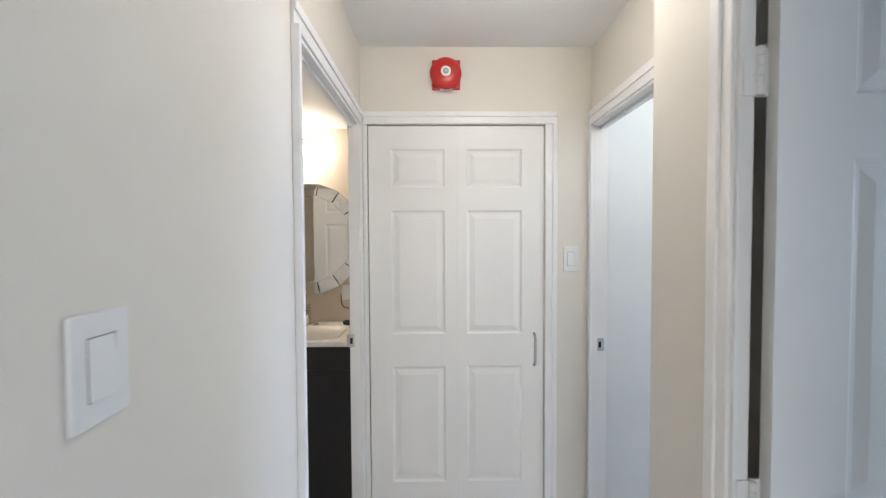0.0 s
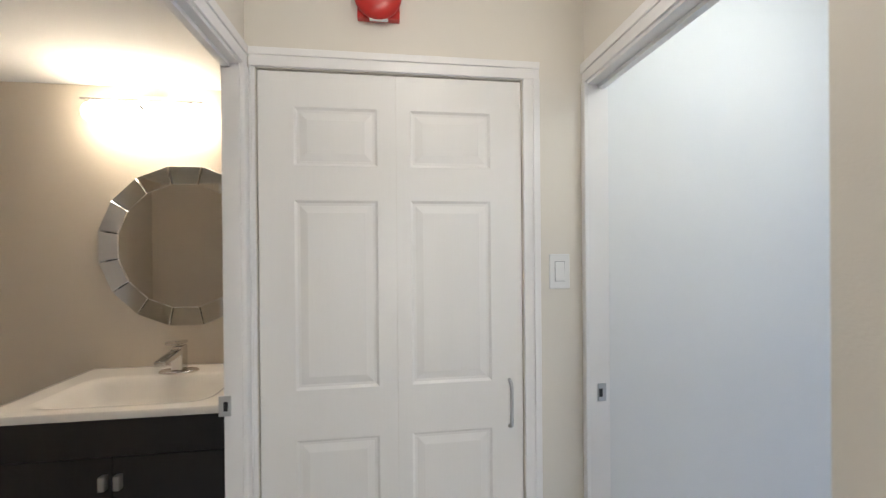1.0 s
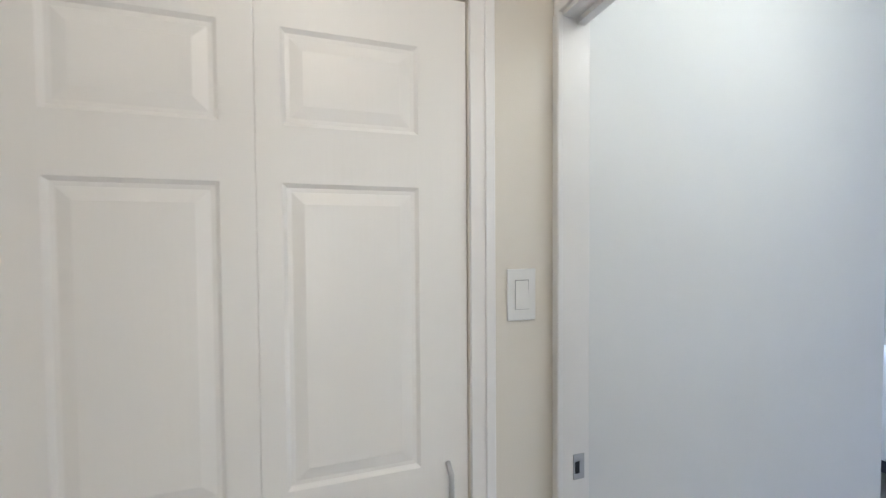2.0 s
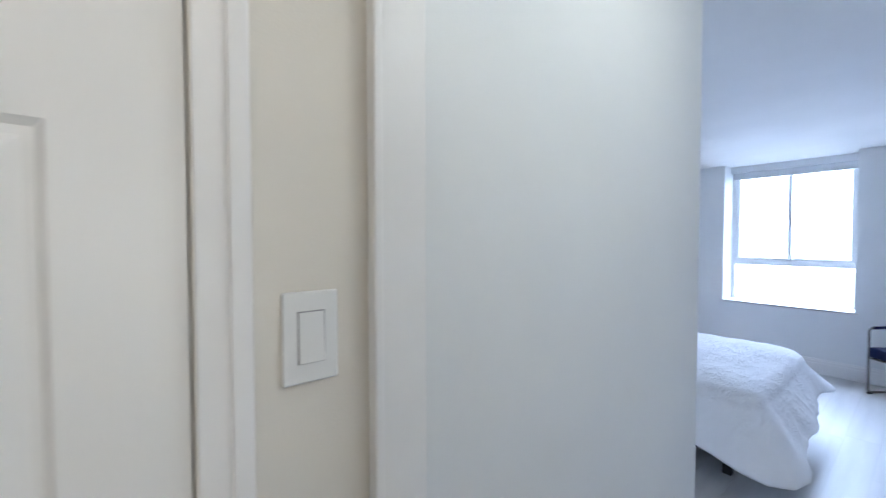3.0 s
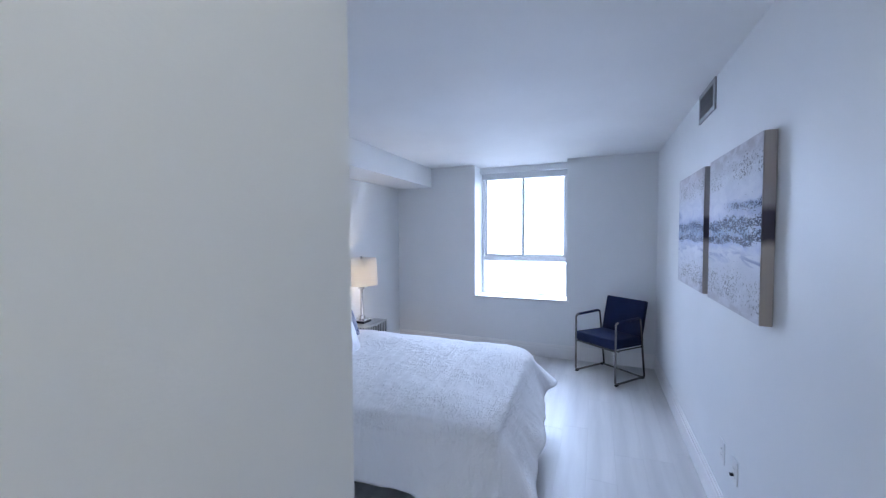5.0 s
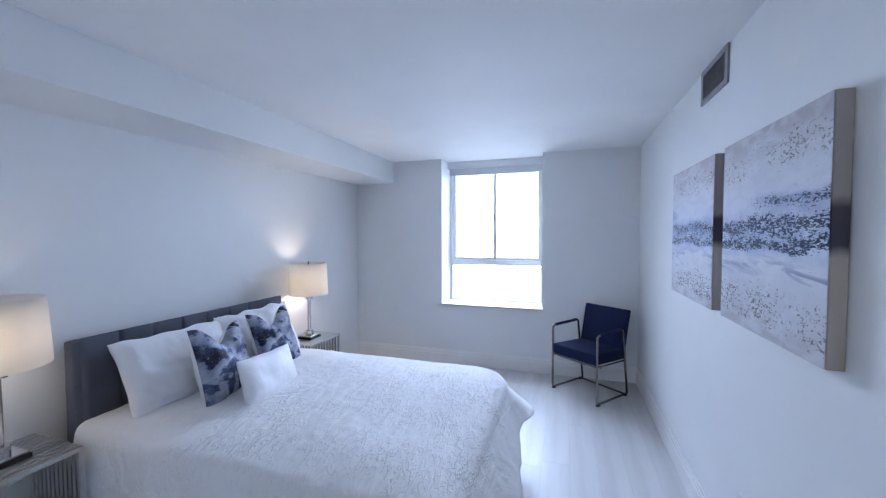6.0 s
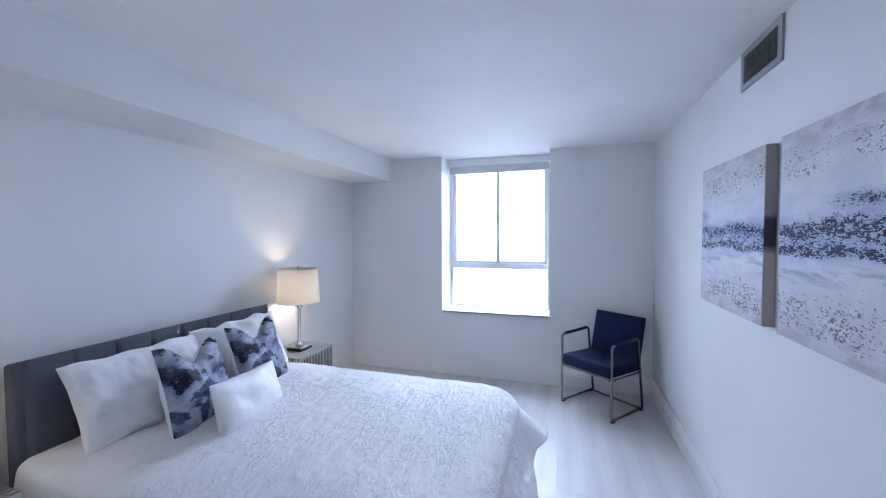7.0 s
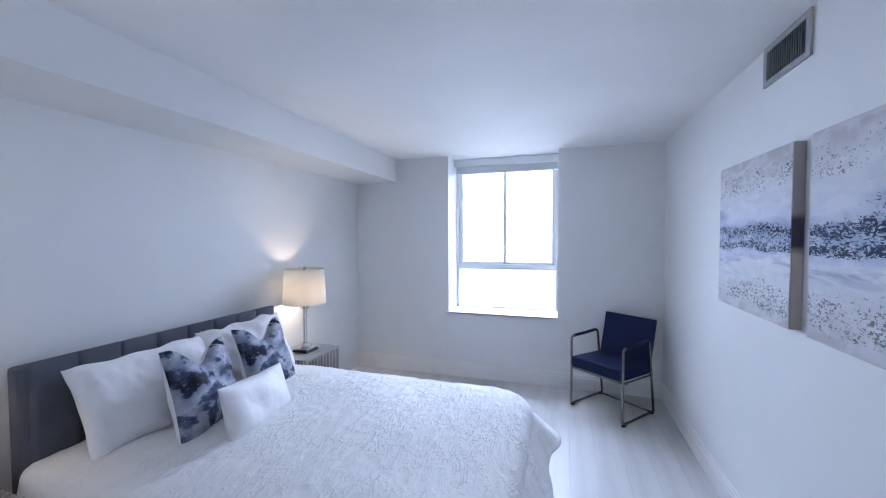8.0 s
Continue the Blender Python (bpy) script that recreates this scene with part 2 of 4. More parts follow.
    spots = p.ramp(p.math("ADD", fleck, p.math("ADD", sparse, p.math("MULTIPLY", patch, p.math("MULTIPLY", sparse, 9.0)))), [(0.715, 0.0), (0.77, 0.85)])
    color = p.mix(spots, color, (0.15, 0.145, 0.145))
    return p.done(color, p.math("ADD", flake, spots), 0.5, 0.003)


def canvas_edge():
    p = Paint("taupe_canvas_edge", 0.75)
    where = p.n.new("ShaderNodeNewGeometry").outputs["Position"]
    split = p.n.new("ShaderNodeSeparateXYZ")
    p.link(where, split.inputs[0])
    v = p.math("DIVIDE", p.math("SUBTRACT", split.outputs["Z"], 1.18), 0.75)
    v = p.math("ADD", v, p.math("MULTIPLY", p.math("SUBTRACT", p.noise(where, 9.0), 0.5), 0.08))
    color = p.ramp(v, [(0.0, (0.45, 0.40, 0.37)), (0.40, (0.50, 0.45, 0.43)), (0.45, (0.06, 0.055, 0.08)), (0.60, (0.07, 0.06, 0.09)), (0.64, (0.38, 0.35, 0.36)), (1.0, (0.40, 0.37, 0.37))])
    return p.done(color, p.noise(where, 200.0, 2), 0.4, 0.001)


def watercolour():
    """Banks of pale grey with hard torn edges against navy and near-black, sprinkled with pale dots."""
    p = Paint("navy_watercolour_velvet", 0.6)
    where = p.n.new("ShaderNodeTexCoord").outputs["Object"]
    a = p.noise(where, 5.0, 12, 0.12, (0.9, 0.4, 1.2))
    color = p.ramp(a, [(0.360, (0.003, 0.004, 0.010)), (0.440, (0.008, 0.012, 0.036)), (0.454, (0.030, 0.050, 0.110)), (0.458, (0.15, 0.18, 0.26)), (0.490, (0.27, 0.30, 0.38)),
                       (0.540, (0.43, 0.44, 0.51)), (0.566, (0.28, 0.31, 0.39)), (0.571, (0.06, 0.09, 0.17)), (0.62, (0.014, 0.022, 0.065))])
    wash = p.ramp(p.noise(where, 10.0, 7, 0.5), [(0.46, 0.0), (0.64, 0.60)])
    color = p.mix(wash, color, (0.13, 0.16, 0.25))
    blot = p.ramp(p.noise(where, 8.0, 5, 0.9, (1.0, 0.4, 1.7)), [(0.615, 0.0), (0.628, 1.0)])
    color = p.mix(blot, color, (0.006, 0.008, 0.022))
    fleck = p.ramp(p.noise(where, 120.0, 2), [(0.68, 0.0), (0.72, 0.8)])
    color = p.mix(fleck, color, (0.6, 0.62, 0.68))
    p.bsdf.inputs["Specular IOR Level"].default_value = 0.2
    return p.done(color, p.noise(where, 300.0, 2), 0.3, 0.001)


SEASCAPE, WATERCOLOUR, CANVAS_EDGE, QUILT = seascape(), watercolour(), canvas_edge(), quilt_cloth()


# ---- mesh helpers ----
def box(bm, x0, x1, y0, y1, z0, z1, bevel=0.0, seg=2):
    """Adds a box, with its edges rounded."""
    made = bmesh.ops.create_cube(bm, size=1.0, matrix=Matrix.Translation(((x0 + x1) / 2, (y0 + y1) / 2, (z0 + z1) / 2))
                                 @ Matrix.Diagonal((x1 - x0, y1 - y0, z1 - z0, 1)))["verts"]
    if bevel:
        edges = list({e for v in made for e in v.link_edges})
        bmesh.ops.bevel(bm, geom=edges, offset=bevel, segments=seg, profile=0.6, affect="EDGES")
    return bm


def rod(bm, a, b, r, r2=None, seg=16):
    a, b = Vector(a), Vector(b)
    d = b - a
    bmesh.ops.create_cone(bm, cap_ends=True, segments=seg, radius1=r, radius2=r if r2 is None else r2, depth=d.length,
                          matrix=Matrix.Translation((a + b) / 2) @ d.to_track_quat("Z", "Y").to_matrix().to_4x4())
    return bm


def lathe(bm, profile, seg=40):
    """Turns a profile of (radius, height) round the upright axis."""
    rings = [[bm.verts.new((r * math.cos(2 * math.pi * k / seg), r * math.sin(2 * math.pi * k / seg), z)) for k in range(seg)]
             for r, z in profile]
    for lo, hi in zip(rings, rings[1:]):
        for k in range(seg):
            bm.faces.new((lo[k], lo[(k + 1) % seg], hi[(k + 1) % seg], hi[k]))
    return bm


def part(name, bm, mat, parent=None, label="", smooth=False):
    bmesh.ops.recalc_face_normals(bm, faces=bm.faces)
    me = bpy.data.meshes.new(name)
    bm.to_mesh(me)
    bm.free()
    me.materials.append(mat)
    if smooth:
        me.shade_smooth()
    ob = new(name, me)
    ob.parent = parent
    if label:
        ob["label"] = label
    return ob


def thing(name, m, label, category, group="", kind=""):
    ob = new(name)
    ob.matrix_world = m
    ob.empty_display_size = 0.1
    return tagged(ob, label, category, group, kind)


def setting(name, boxes, mat, label, category):
    bm = bmesh.new()
    for b in boxes:
        box(bm, *b)
    return tagged(part(name, bm, mat), label, category, kind="structure")


# ---- the plan ----
HX0, HX1, HS = 0.008, 1.11, 0.894        # hall faces: bath side, bedroom side, and the narrower part before it
END = -0.012                             # face of the wall with the closet
BED_S, BED_N, BED_W, BED_E = -1.0, 2.28, 2.417, 6.75
HCEIL, BCEIL, TCEIL = 2.40, 2.446, 2.16
HEAD = 2.035

setting("wall_closet_end", [(-0.042, 0.039, END, 0.60, 0, 2.6), (0.039, 1.183, 0.55, 0.60, 0, 2.6), (0.887, 1.183, END, 0.10, 0, 2.6), (0.039, 0.887, END, 0.10, 2.034, 2.6)],
        HALL_PAINT, "cream painted hall end wall round the closet door", "wall")
setting("wall_bath_side", [(-0.042, HX0, -0.046, END, 0, 2.6), (-0.042, HX0, -0.842, -0.046, HEAD, 2.6), (-0.042, HX0, -5.0, -0.842, 0, 2.6)],
        HALL_PAINT, "cream painted hall wall with an open bathroom doorway", "wall")
setting("wall_bedroom_side", [(HX1, 1.183, -0.033, END, 0, 2.6), (HX1, 1.183, -0.84, -0.033, HEAD, 2.6), (HX1, 1.183, -0.915, -0.84, 0, 2.6)],
        HALL_PAINT, "cream painted hall wall with an open bedroom doorway", "wall")
setting("wall_hall_return", [(HS, 1.183, -1.1, -0.915, 0, 2.6), (HS, 0.918, -1.165, -1.1, 0, 2.6), (HS, 0.918, -1.94, -1.165, HEAD, 2.6),
                             (HS, 0.918, -5.0, -1.94, 0, 2.6)],
        HALL_PAINT, "cream painted hall wall beside an open side door", "wall")
setting("wall_hall_south", [(-0.042, HS + 0.05, -5.1, -5.0, 0, 0.6), (-0.042, HS + 0.05, -5.1, -5.0, 2.2, 2.6)],
        HALL_PAINT, "unseen cream painted wall under and over the added window behind the hall", "wall")
setting("wall_side_room", [(0.918, 3.3, -3.2, -3.1, 0, 2.6), (3.3, 3.4, -3.2, -2.5, 0, 2.6), (3.3, 3.4, -1.4, -1.1, 0, 2.6), (3.3, 3.4, -2.5, -1.4, 0, 0.7), (3.3, 3.4, -2.5, -1.4, 2.0, 2.6)],
        HALL_PAINT, "plain wall of the side room round its window", "wall")
setting("wall_partition", [(1.183, BED_W, 0.005, 2.38, 0, 2.6)], ROOM_PAINT, "pale painted wall beside the bedroom entry", "wall")
setting("wall_bed_head", [(BED_W, 7.2, BED_N, 2.38, 0, 2.6)], ROOM_PAINT, "pale grey painted wall behind the bed", "wall")
setting("bulkhead", [(BED_W, BED_E, 1.76, BED_N, 2.19, BCEIL)], ROOM_PAINT, "pale grey boxed bulkhead along the ceiling over the bed", "bulkhead")
setting("wall_pictures", [(1.183, 7.2, -1.1, BED_S, 0, 2.6)], ROOM_PAINT, "pale grey painted wall that carries the canvases", "wall")
setting("wall_window", [(BED_E, 7.2, BED_S, -0.035, 0, 2.6), (BED_E, 7.2, 1.135, BED_N, 0, 2.6), (BED_E, 7.2, -0.035, 1.135, 0, 0.70)],
        ROOM_PAINT, "pale grey painted wall with a deep window recess", "wall")
setting("wall_bath_back", [(-1.6, -0.042, 0.50, 0.60, 0, 2.6)], BATH_PAINT, "beige painted bathroom wall behind the vanity", "wall")
setting("wall_bath_west", [(-1.7, -1.6, -1.45, 0.60, 0, 2.6), (-1.6, -0.042, -1.45, -1.35, 0, 2.6)], BATH_PAINT, "beige painted bathroom walls", "wall")
setting("wall_bath_inner", [(-0.046, -0.042, -1.35, -0.842, 0, 2.6), (-0.046, -0.042, -0.046, 0.50, 0, 2.6), (-0.046, -0.042, -0.842, -0.046, HEAD, 2.6)],
        BATH_PAINT, "beige painted inner face of the bathroom wall", "wall")
setting("ceiling_hall", [(-0.042, 1.183, -5.1, 0.1, HCEIL, HCEIL + 0.1), (0.918, 3.4, -3.2, -1.1, HCEIL, HCEIL + 0.1)], CEIL_PAINT, "white painted hall ceiling", "ceiling")
setting("ceiling_bedroom", [(1.183, 7.2, BED_S, 0.005, BCEIL, BCEIL + 0.1), (BED_W, 7.2, 0.005, BED_N, BCEIL, BCEIL + 0.1)], CEIL_PAINT, "white painted bedroom ceiling", "ceiling")
setting("ceiling_bath", [(-1.6, -0.042, -1.35, 0.50, TCEIL, TCEIL + 0.1)], CEIL_PAINT, "white dropped bathroom ceiling", "ceiling")
floor = setting("floor", [(-1.7, 7.2, -5.1, 2.38, -0.12, -0.006)], FLOOR_BASE, "pale grey oak plank floor through all rooms", "floor")

# ---- more mesh helpers ----
def sweep(bm, points, r, seg=10, fillet=0.0, closed=False):
    """A round tube along a path, its corners rounded."""
    pts = [Vector(p) for p in points]
    path = []
    for k, p in enumerate(pts):
        if fillet and 0 < k < len(pts) - 1:
            a, b = (pts[k - 1] - p).normalized(), (pts[k + 1] - p).normalized()
            s, e = p + a * fillet, p + b * fillet
            for j in range(6):
                w = j / 5
                path.append(s.lerp(p, w).lerp(p.lerp(e, w), w))
        else:
            path.append(p)
    rings, up = [], Vector((0.31, 0.17, 0.93)).normalized()
    for k, p in enumerate(path):
        d = (path[min(k + 1, len(path) - 1)] - path[max(k - 1, 0)]).normalized()
        u = d.cross(up).normalized()
        v = d.cross(u)
        rings.append([bm.verts.new(p + r * (math.cos(2 * math.pi * j / seg) * u + math.sin(2 * math.pi * j / seg) * v)) for j in range(seg)])
    for lo, hi in zip(rings, rings[1:]):
        for j in range(seg):
            bm.faces.new((lo[j], lo[(j + 1) % seg], hi[(j + 1) % seg], hi[j]))
    for ring in (rings[0], rings[-1]):
        bm.faces.new(ring)
    return bm


def raised_panel(bm, x0, x1, z0, z1, steps=((0, 0), (0.008, 0.0056), (0.016, 0.0062), (0.040, 0.001))):
    """A moulded door panel that faces -y: rings of (inset, depth), then the raised field."""
    rings = [[bm.verts.new(c) for c in ((x0 + i, d, z0 + i), (x1 - i, d, z0 + i), (x1 - i, d, z1 - i), (x0 + i, d, z1 - i))] for i, d in steps]
    for lo, hi in zip(rings, rings[1:]):
        for k in range(4):
            bm.faces.new((lo[k], lo[(k + 1) % 4], hi[(k + 1) % 4], hi[k]))
    bm.faces.new(rings[-1])
    return bm


def face_part(name, bm, mat, parent, label=""):
    """Like part, for open sheets whose outside faces -y."""
    me = bpy.data.meshes.new(name)
    bm.normal_update()
    bm.to_mesh(me)
    bm.free()
    me.materials.append(mat)
    ob = new(name, me)
    ob.parent = parent
    if label:
        ob["label"] = label
    return ob


def panel_leaf(parent, x0, x1, z0, z1, columns, rows, thick=0.035, mat=None):
    """A moulded leaf whose face is at y = 0 and looks to -y: rails and stiles in one part, each raised panel a part."""
    mat = mat or DOOR_PAINT
    bm = bmesh.new()
    xs = [x0] + [v for c in columns for v in c] + [x1]
    for a, b in zip(xs[0::2], xs[1::2]):
        box(bm, a, b, 0, thick, z0, z1)
    zs = [z0] + [v for r in rows for v in r] + [z1]
    for ca, cb in columns:
        for a, b in zip(zs[0::2], zs[1::2]):
            box(bm, ca, cb, 0, thick, a, b)
        for ra, rb in rows:
            box(bm, ca, cb, 0.014, thick, ra, rb)
    leaf = part("leaf", bm, mat, parent)
    for ca, cb in columns:
        for ra, rb in rows:
            face_part("panel", raised_panel(bmesh.new(), ca, cb, ra, rb), mat, leaf)
    return leaf


def casing_bar(parent, a, b, name="casing"):
    """Casing with a thin inner edge and a thicker back band, given as two corner points of its two strips."""
    bm = bmesh.new()
    for c in (a, b):
        box(bm, *c, bevel=0.003)
    return part(name, bm, TRIM_PAINT, parent)


# ---- trim and doors of the hall ----
def frame_empty(name, label):
    return thing(name, pose(0, 0, 0), label, "door frame", kind="structure")


# closet opening in the end wall
f = frame_empty("door_frame_1", "white painted casing round the closet door")
casing_bar(f, (0.889, 0.928, END - 0.011, END, 0, 2.036), (0.922, 0.945, END - 0.017, END, 0, 2.036))
casing_bar(f, (0.022, 0.945, END - 0.011, END, 2.036, 2.075), (0.022, 0.945, END - 0.017, END, 2.069, 2.092), "head_casing")
casing_bar(f, (0.0225, 0.0385, END - 0.008, END, 0, 2.036), (0.0225, 0.0290, END - 0.012, END, 0, 2.036))

# bathroom opening
f = frame_empty("door_frame_2", "white painted frame of the open bathroom doorway")
part("jamb", box(bmesh.new(), -0.042, HX0 + 0.002, -0.058, -0.044, 0, HEAD, 0.002), TRIM_PAINT, f)
part("jamb", box(bmesh.new(), -0.042, HX0 + 0.002, -0.844, -0.830, 0, HEAD, 0.002), TRIM_PAINT, f)
part("head_jamb", box(bmesh.new(), -0.042, HX0 + 0.002, -0.830, -0.058, HEAD - 0.014, HEAD + 0.002, 0.002), TRIM_PAINT, f)
part("door_stop", box(bmesh.new(), -0.036, -0.014, -0.828, -0.060, HEAD - 0.026, HEAD - 0.014, 0.002), TRIM_PAINT, f)
part("casing", box(bmesh.new(), HX0, HX0 + 0.014, -0.054, -0.0145, 0, HEAD - 0.004, 0.005, 3), TRIM_PAINT, f)
casing_bar(f, (HX0, HX0 + 0.014, -0.868, -0.836, 0, HEAD - 0.004), (HX0, HX0 + 0.022, -0.874, -0.856, 0, HEAD - 0.004))
casing_bar(f, (HX0, HX0 + 0.010, -0.874, -0.014, HEAD - 0.004, HEAD + 0.045), (HX0, HX0 + 0.016, -0.874, -0.014, HEAD + 0.030, HEAD + 0.058), "head_casing")
plate = part("strike_plate", box(bmesh.new(), -0.056, -0.022, -0.0605, -0.0575, 0.985, 1.045, 0.001), STEEL, f, "steel strike plate")
part("latch_hole", box(bmesh.new(), -0.042, -0.030, -0.0615, -0.0603, 1.000, 1.028), DARK, plate)

# bedroom opening
f = frame_empty("door_frame_3", "white painted frame of the open bedroom doorway")
part("jamb", box(bmesh.new(), HX1 - 0.002, 1.183, -0.036, -0.022, 0, HEAD, 0.002), TRIM_PAINT, f)
part("jamb", box(bmesh.new(), HX1 - 0.002, 1.183, -0.844, -0.828, 0, HEAD, 0.002), TRIM_PAINT, f)
part("head_jamb", box(bmesh.new(), HX1 - 0.002, 1.183, -0.828, -0.036, HEAD - 0.014, HEAD + 0.002, 0.002), TRIM_PAINT, f)
part("door_stop", box(bmesh.new(), 1.146, 1.170, -0.828, -0.036, HEAD - 0.026, HEAD - 0.014, 0.002), TRIM_PAINT, f)
part("casing", box(bmesh.new(), HX1 - 0.014, HX1, -0.038, END - 0.001, 0, HEAD - 0.004, 0.005, 3), TRIM_PAINT, f)
casing_bar(f, (HX1 - 0.010, HX1, -0.880, -0.824, 0, HEAD + 0.004), (HX1 - 0.016, HX1, -0.888, -0.860, 0, HEAD + 0.004))
casing_bar(f, (HX1 - 0.010, HX1, -0.888, END - 0.002, HEAD - 0.004, HEAD + 0.045), (HX1 - 0.016, HX1, -0.888, END - 0.002, HEAD + 0.030, HEAD + 0.062), "head_casing")
plate = part("strike_plate", box(bmesh.new(), 1.138, 1.168, -0.0385, -0.0358, 0.950, 1.010, 0.001), STEEL, f, "steel strike plate")
part("latch_hole", box(bmesh.new(), 1.142, 1.154, -0.0395, -0.0383, 0.965, 0.993), DARK, plate)

# side opening near the hall's start
f = frame_empty("door_frame_4", "white painted frame of the open side doorway")
part("jamb", box(bmesh.new(), HS - 0.002, 0.920, -1.180, -1.166, 0, HEAD, 0.002), TRIM_PAINT, f)
part("jamb", box(bmesh.new(), HS - 0.002, 0.920, -1.942, -1.926, 0, HEAD, 0.002), TRIM_PAINT, f)
part("head_jamb", box(bmesh.new(), HS - 0.002, 0.920, -1.926, -1.180, HEAD - 0.014, HEAD + 0.002, 0.002), TRIM_PAINT, f)
casing_bar(f, (HS - 0.010, HS, -1.172, -1.127, 0, HEAD + 0.004), (HS - 0.016, HS, -1.148, -1.123, 0, HEAD + 0.004))
casing_bar(f, (HS - 0.010, HS, -1.990, -1.934, 0, HEAD + 0.004), (HS - 0.016, HS, -1.996, -1.966, 0, HEAD + 0.004))
casing_bar(f, (HS - 0.010, HS, -1.996, -1.123, HEAD - 0.004, HEAD + 0.045), (HS - 0.016, HS, -1.996, -1.123, HEAD + 0.030, HEAD + 0.060), "head_casing")

# the closet's folding door: two leaves that meet at the seam
ROWS = [(0.302, 0.872), (1.030, 1.627), (1.736, 1.920)]
door = thing("door_1", pose(0, 0, 0), "closed white six-panel folding closet door with bar pull", "door", kind="structure")
for leaf_x0, leaf_x1, column in ((0.043, 0.4664, (0.149, 0.407)), (0.4672, 0.8845, (0.512, 0.778))):
    panel_leaf(door, leaf_x0, leaf_x1, 0.012, 2.029, [column], ROWS).location = (0, -0.008, 0)
bm = bmesh.new()
sweep(bm, [(0.838, -0.008, 1.030), (0.838, -0.034, 1.018), (0.838, -0.034, 0.886), (0.838, -0.008, 0.874)], 0.0062, 8, 0.006)
part("handle", bm, STEEL, door, "brushed steel bar pull", True)


# the side door, folded back against the wall
def hinge(bm, z):
    box(bm, 0.898, 0.921, -1.1830, -1.1795, z - 0.042, z + 0.042, 0.001)
    box(bm, 0.924, 0.9445, -1.1785, -1.1750, z - 0.042, z + 0.042, 0.001)
    for k in range(5):
        rod(bm, (0.9255, -1.184, z - 0.042 + 0.0168 * k), (0.9255, -1.184, z - 0.0262 + 0.0168 * k), 0.0065, seg=12)
    return bm


side = thing("door_2", pose(0, 0, 0), "white moulded side door standing open on white hinges", "door", kind="structure")
lf = panel_leaf(side, 0.944, 1.685, 0.012, 2.03, [(1.076, 1.275), (1.365, 1.575)], ROWS, 0.024)
lf.location = (0, -1.200, 0)
for z in (0.28, 1.02, 1.78):
    part("hinge", hinge(bmesh.new(), z), TRIM_PAINT, side, "white painted hinge")

# the bathroom door, open into the bathroom
bath_door = thing("door_3", pose(-0.06, -0.815, 0, 0, 0, 176), "white moulded bathroom door standing open", "door", kind="structure")
panel_leaf(bath_door, 0.0, 0.72, 0.012, 2.03, [(0.11, 0.31), (0.41, 0.61)], ROWS)
knob = part("knob", lathe(bmesh.new(), [(0.0, 0.062), (0.016, 0.060), (0.027, 0.048), (0.026, 0.036), (0.012, 0.028), (0.011, 0.012), (0.031, 0.010), (0.033, 0.0)]), STEEL, bath_door, "brushed steel round knob", True)
knob.matrix_local = pose(0.66, 0.0, 0.96, 90)

# baseboards
bm = bmesh.new()
box(bm, 0.945, HX1 - 0.016, END - 0.012, END, 0, 0.16, 0.003)
tagged(part("baseboard", bm, TRIM_PAINT), "white painted hall baseboard", "baseboard", kind="structure")


def baseboard(name, x0, x1, y0, y1, axis, sign, label):
    """A board with a stepped and rounded top."""
    bm = bmesh.new()
    for d, z0, z1 in ((0.016, 0, 0.120), (0.012, 0.118, 0.148), (0.007, 0.146, 0.165)):
        if axis == "x":
            box(bm, x0, x1, min(y0, y0 + sign * d), max(y0, y0 + sign * d), z0, z1, 0.002)
        else:
            box(bm, min(x0, x0 + sign * d), max(x0, x0 + sign * d), y0, y1, z0, z1, 0.002)
    return tagged(part(name, bm, TRIM_PAINT), label, "baseboard", kind="structure")


baseboard("baseboard_pictures", 1.20, BED_E - 0.016, BED_S, BED_S, "x", 1, "white profiled baseboard under the canvases")
baseboard("baseboard_window", BED_E, BED_E, BED_S + 0.001, BED_N - 0.001, "y", -1, "white profiled baseboard under the window")
baseboard("baseboard_bed", BED_W, BED_E - 0.016, BED_N, BED_N, "x", -1, "white profiled baseboard behind the bed")
baseboard("baseboard_entry", 1.20, BED_W, 0.005, 0.005, "x", -1, "white profiled baseboard along the bedroom entry")


def light_switch(m, label):
    """A plate with a rocker, its back at y = 0 and its face to -y."""
    ob = thing("light_switch", m, label, "light switch", "light switches")
    bm = bmesh.new()
    box(bm, -0.036, 0.036, -0.006, 0, -0.059, 0.059, 0.0035, 3)
    part("plate", bm, PLASTIC, ob)
    bm = bmesh.new()
    box(bm, -0.0175, 0.0175, -0.0068, -0.004, -0.034, 0.034, 0.0005)
    part("rocker_frame", bm, VENT_METAL, ob)
    bm = bmesh.new()
    vs = box(bm, -0.0162, 0.0162, -0.0105, -0.004, -0.0325, 0.0325, 0.001).verts
    for v in vs:
        if v.co.y < -0.008:
            v.co.y += 0.0035 * (0.5 + v.co.z / 0.065)
    part("rocker", bm, PLASTIC, ob)
    return ob


light_switch(pose(1.0145, END, 1.391), "white rocker light switch beside the closet door")
light_switch(pose(HX0, -1.433, 1.362, 0, 0, 90), "white rocker light switch on the hall wall")

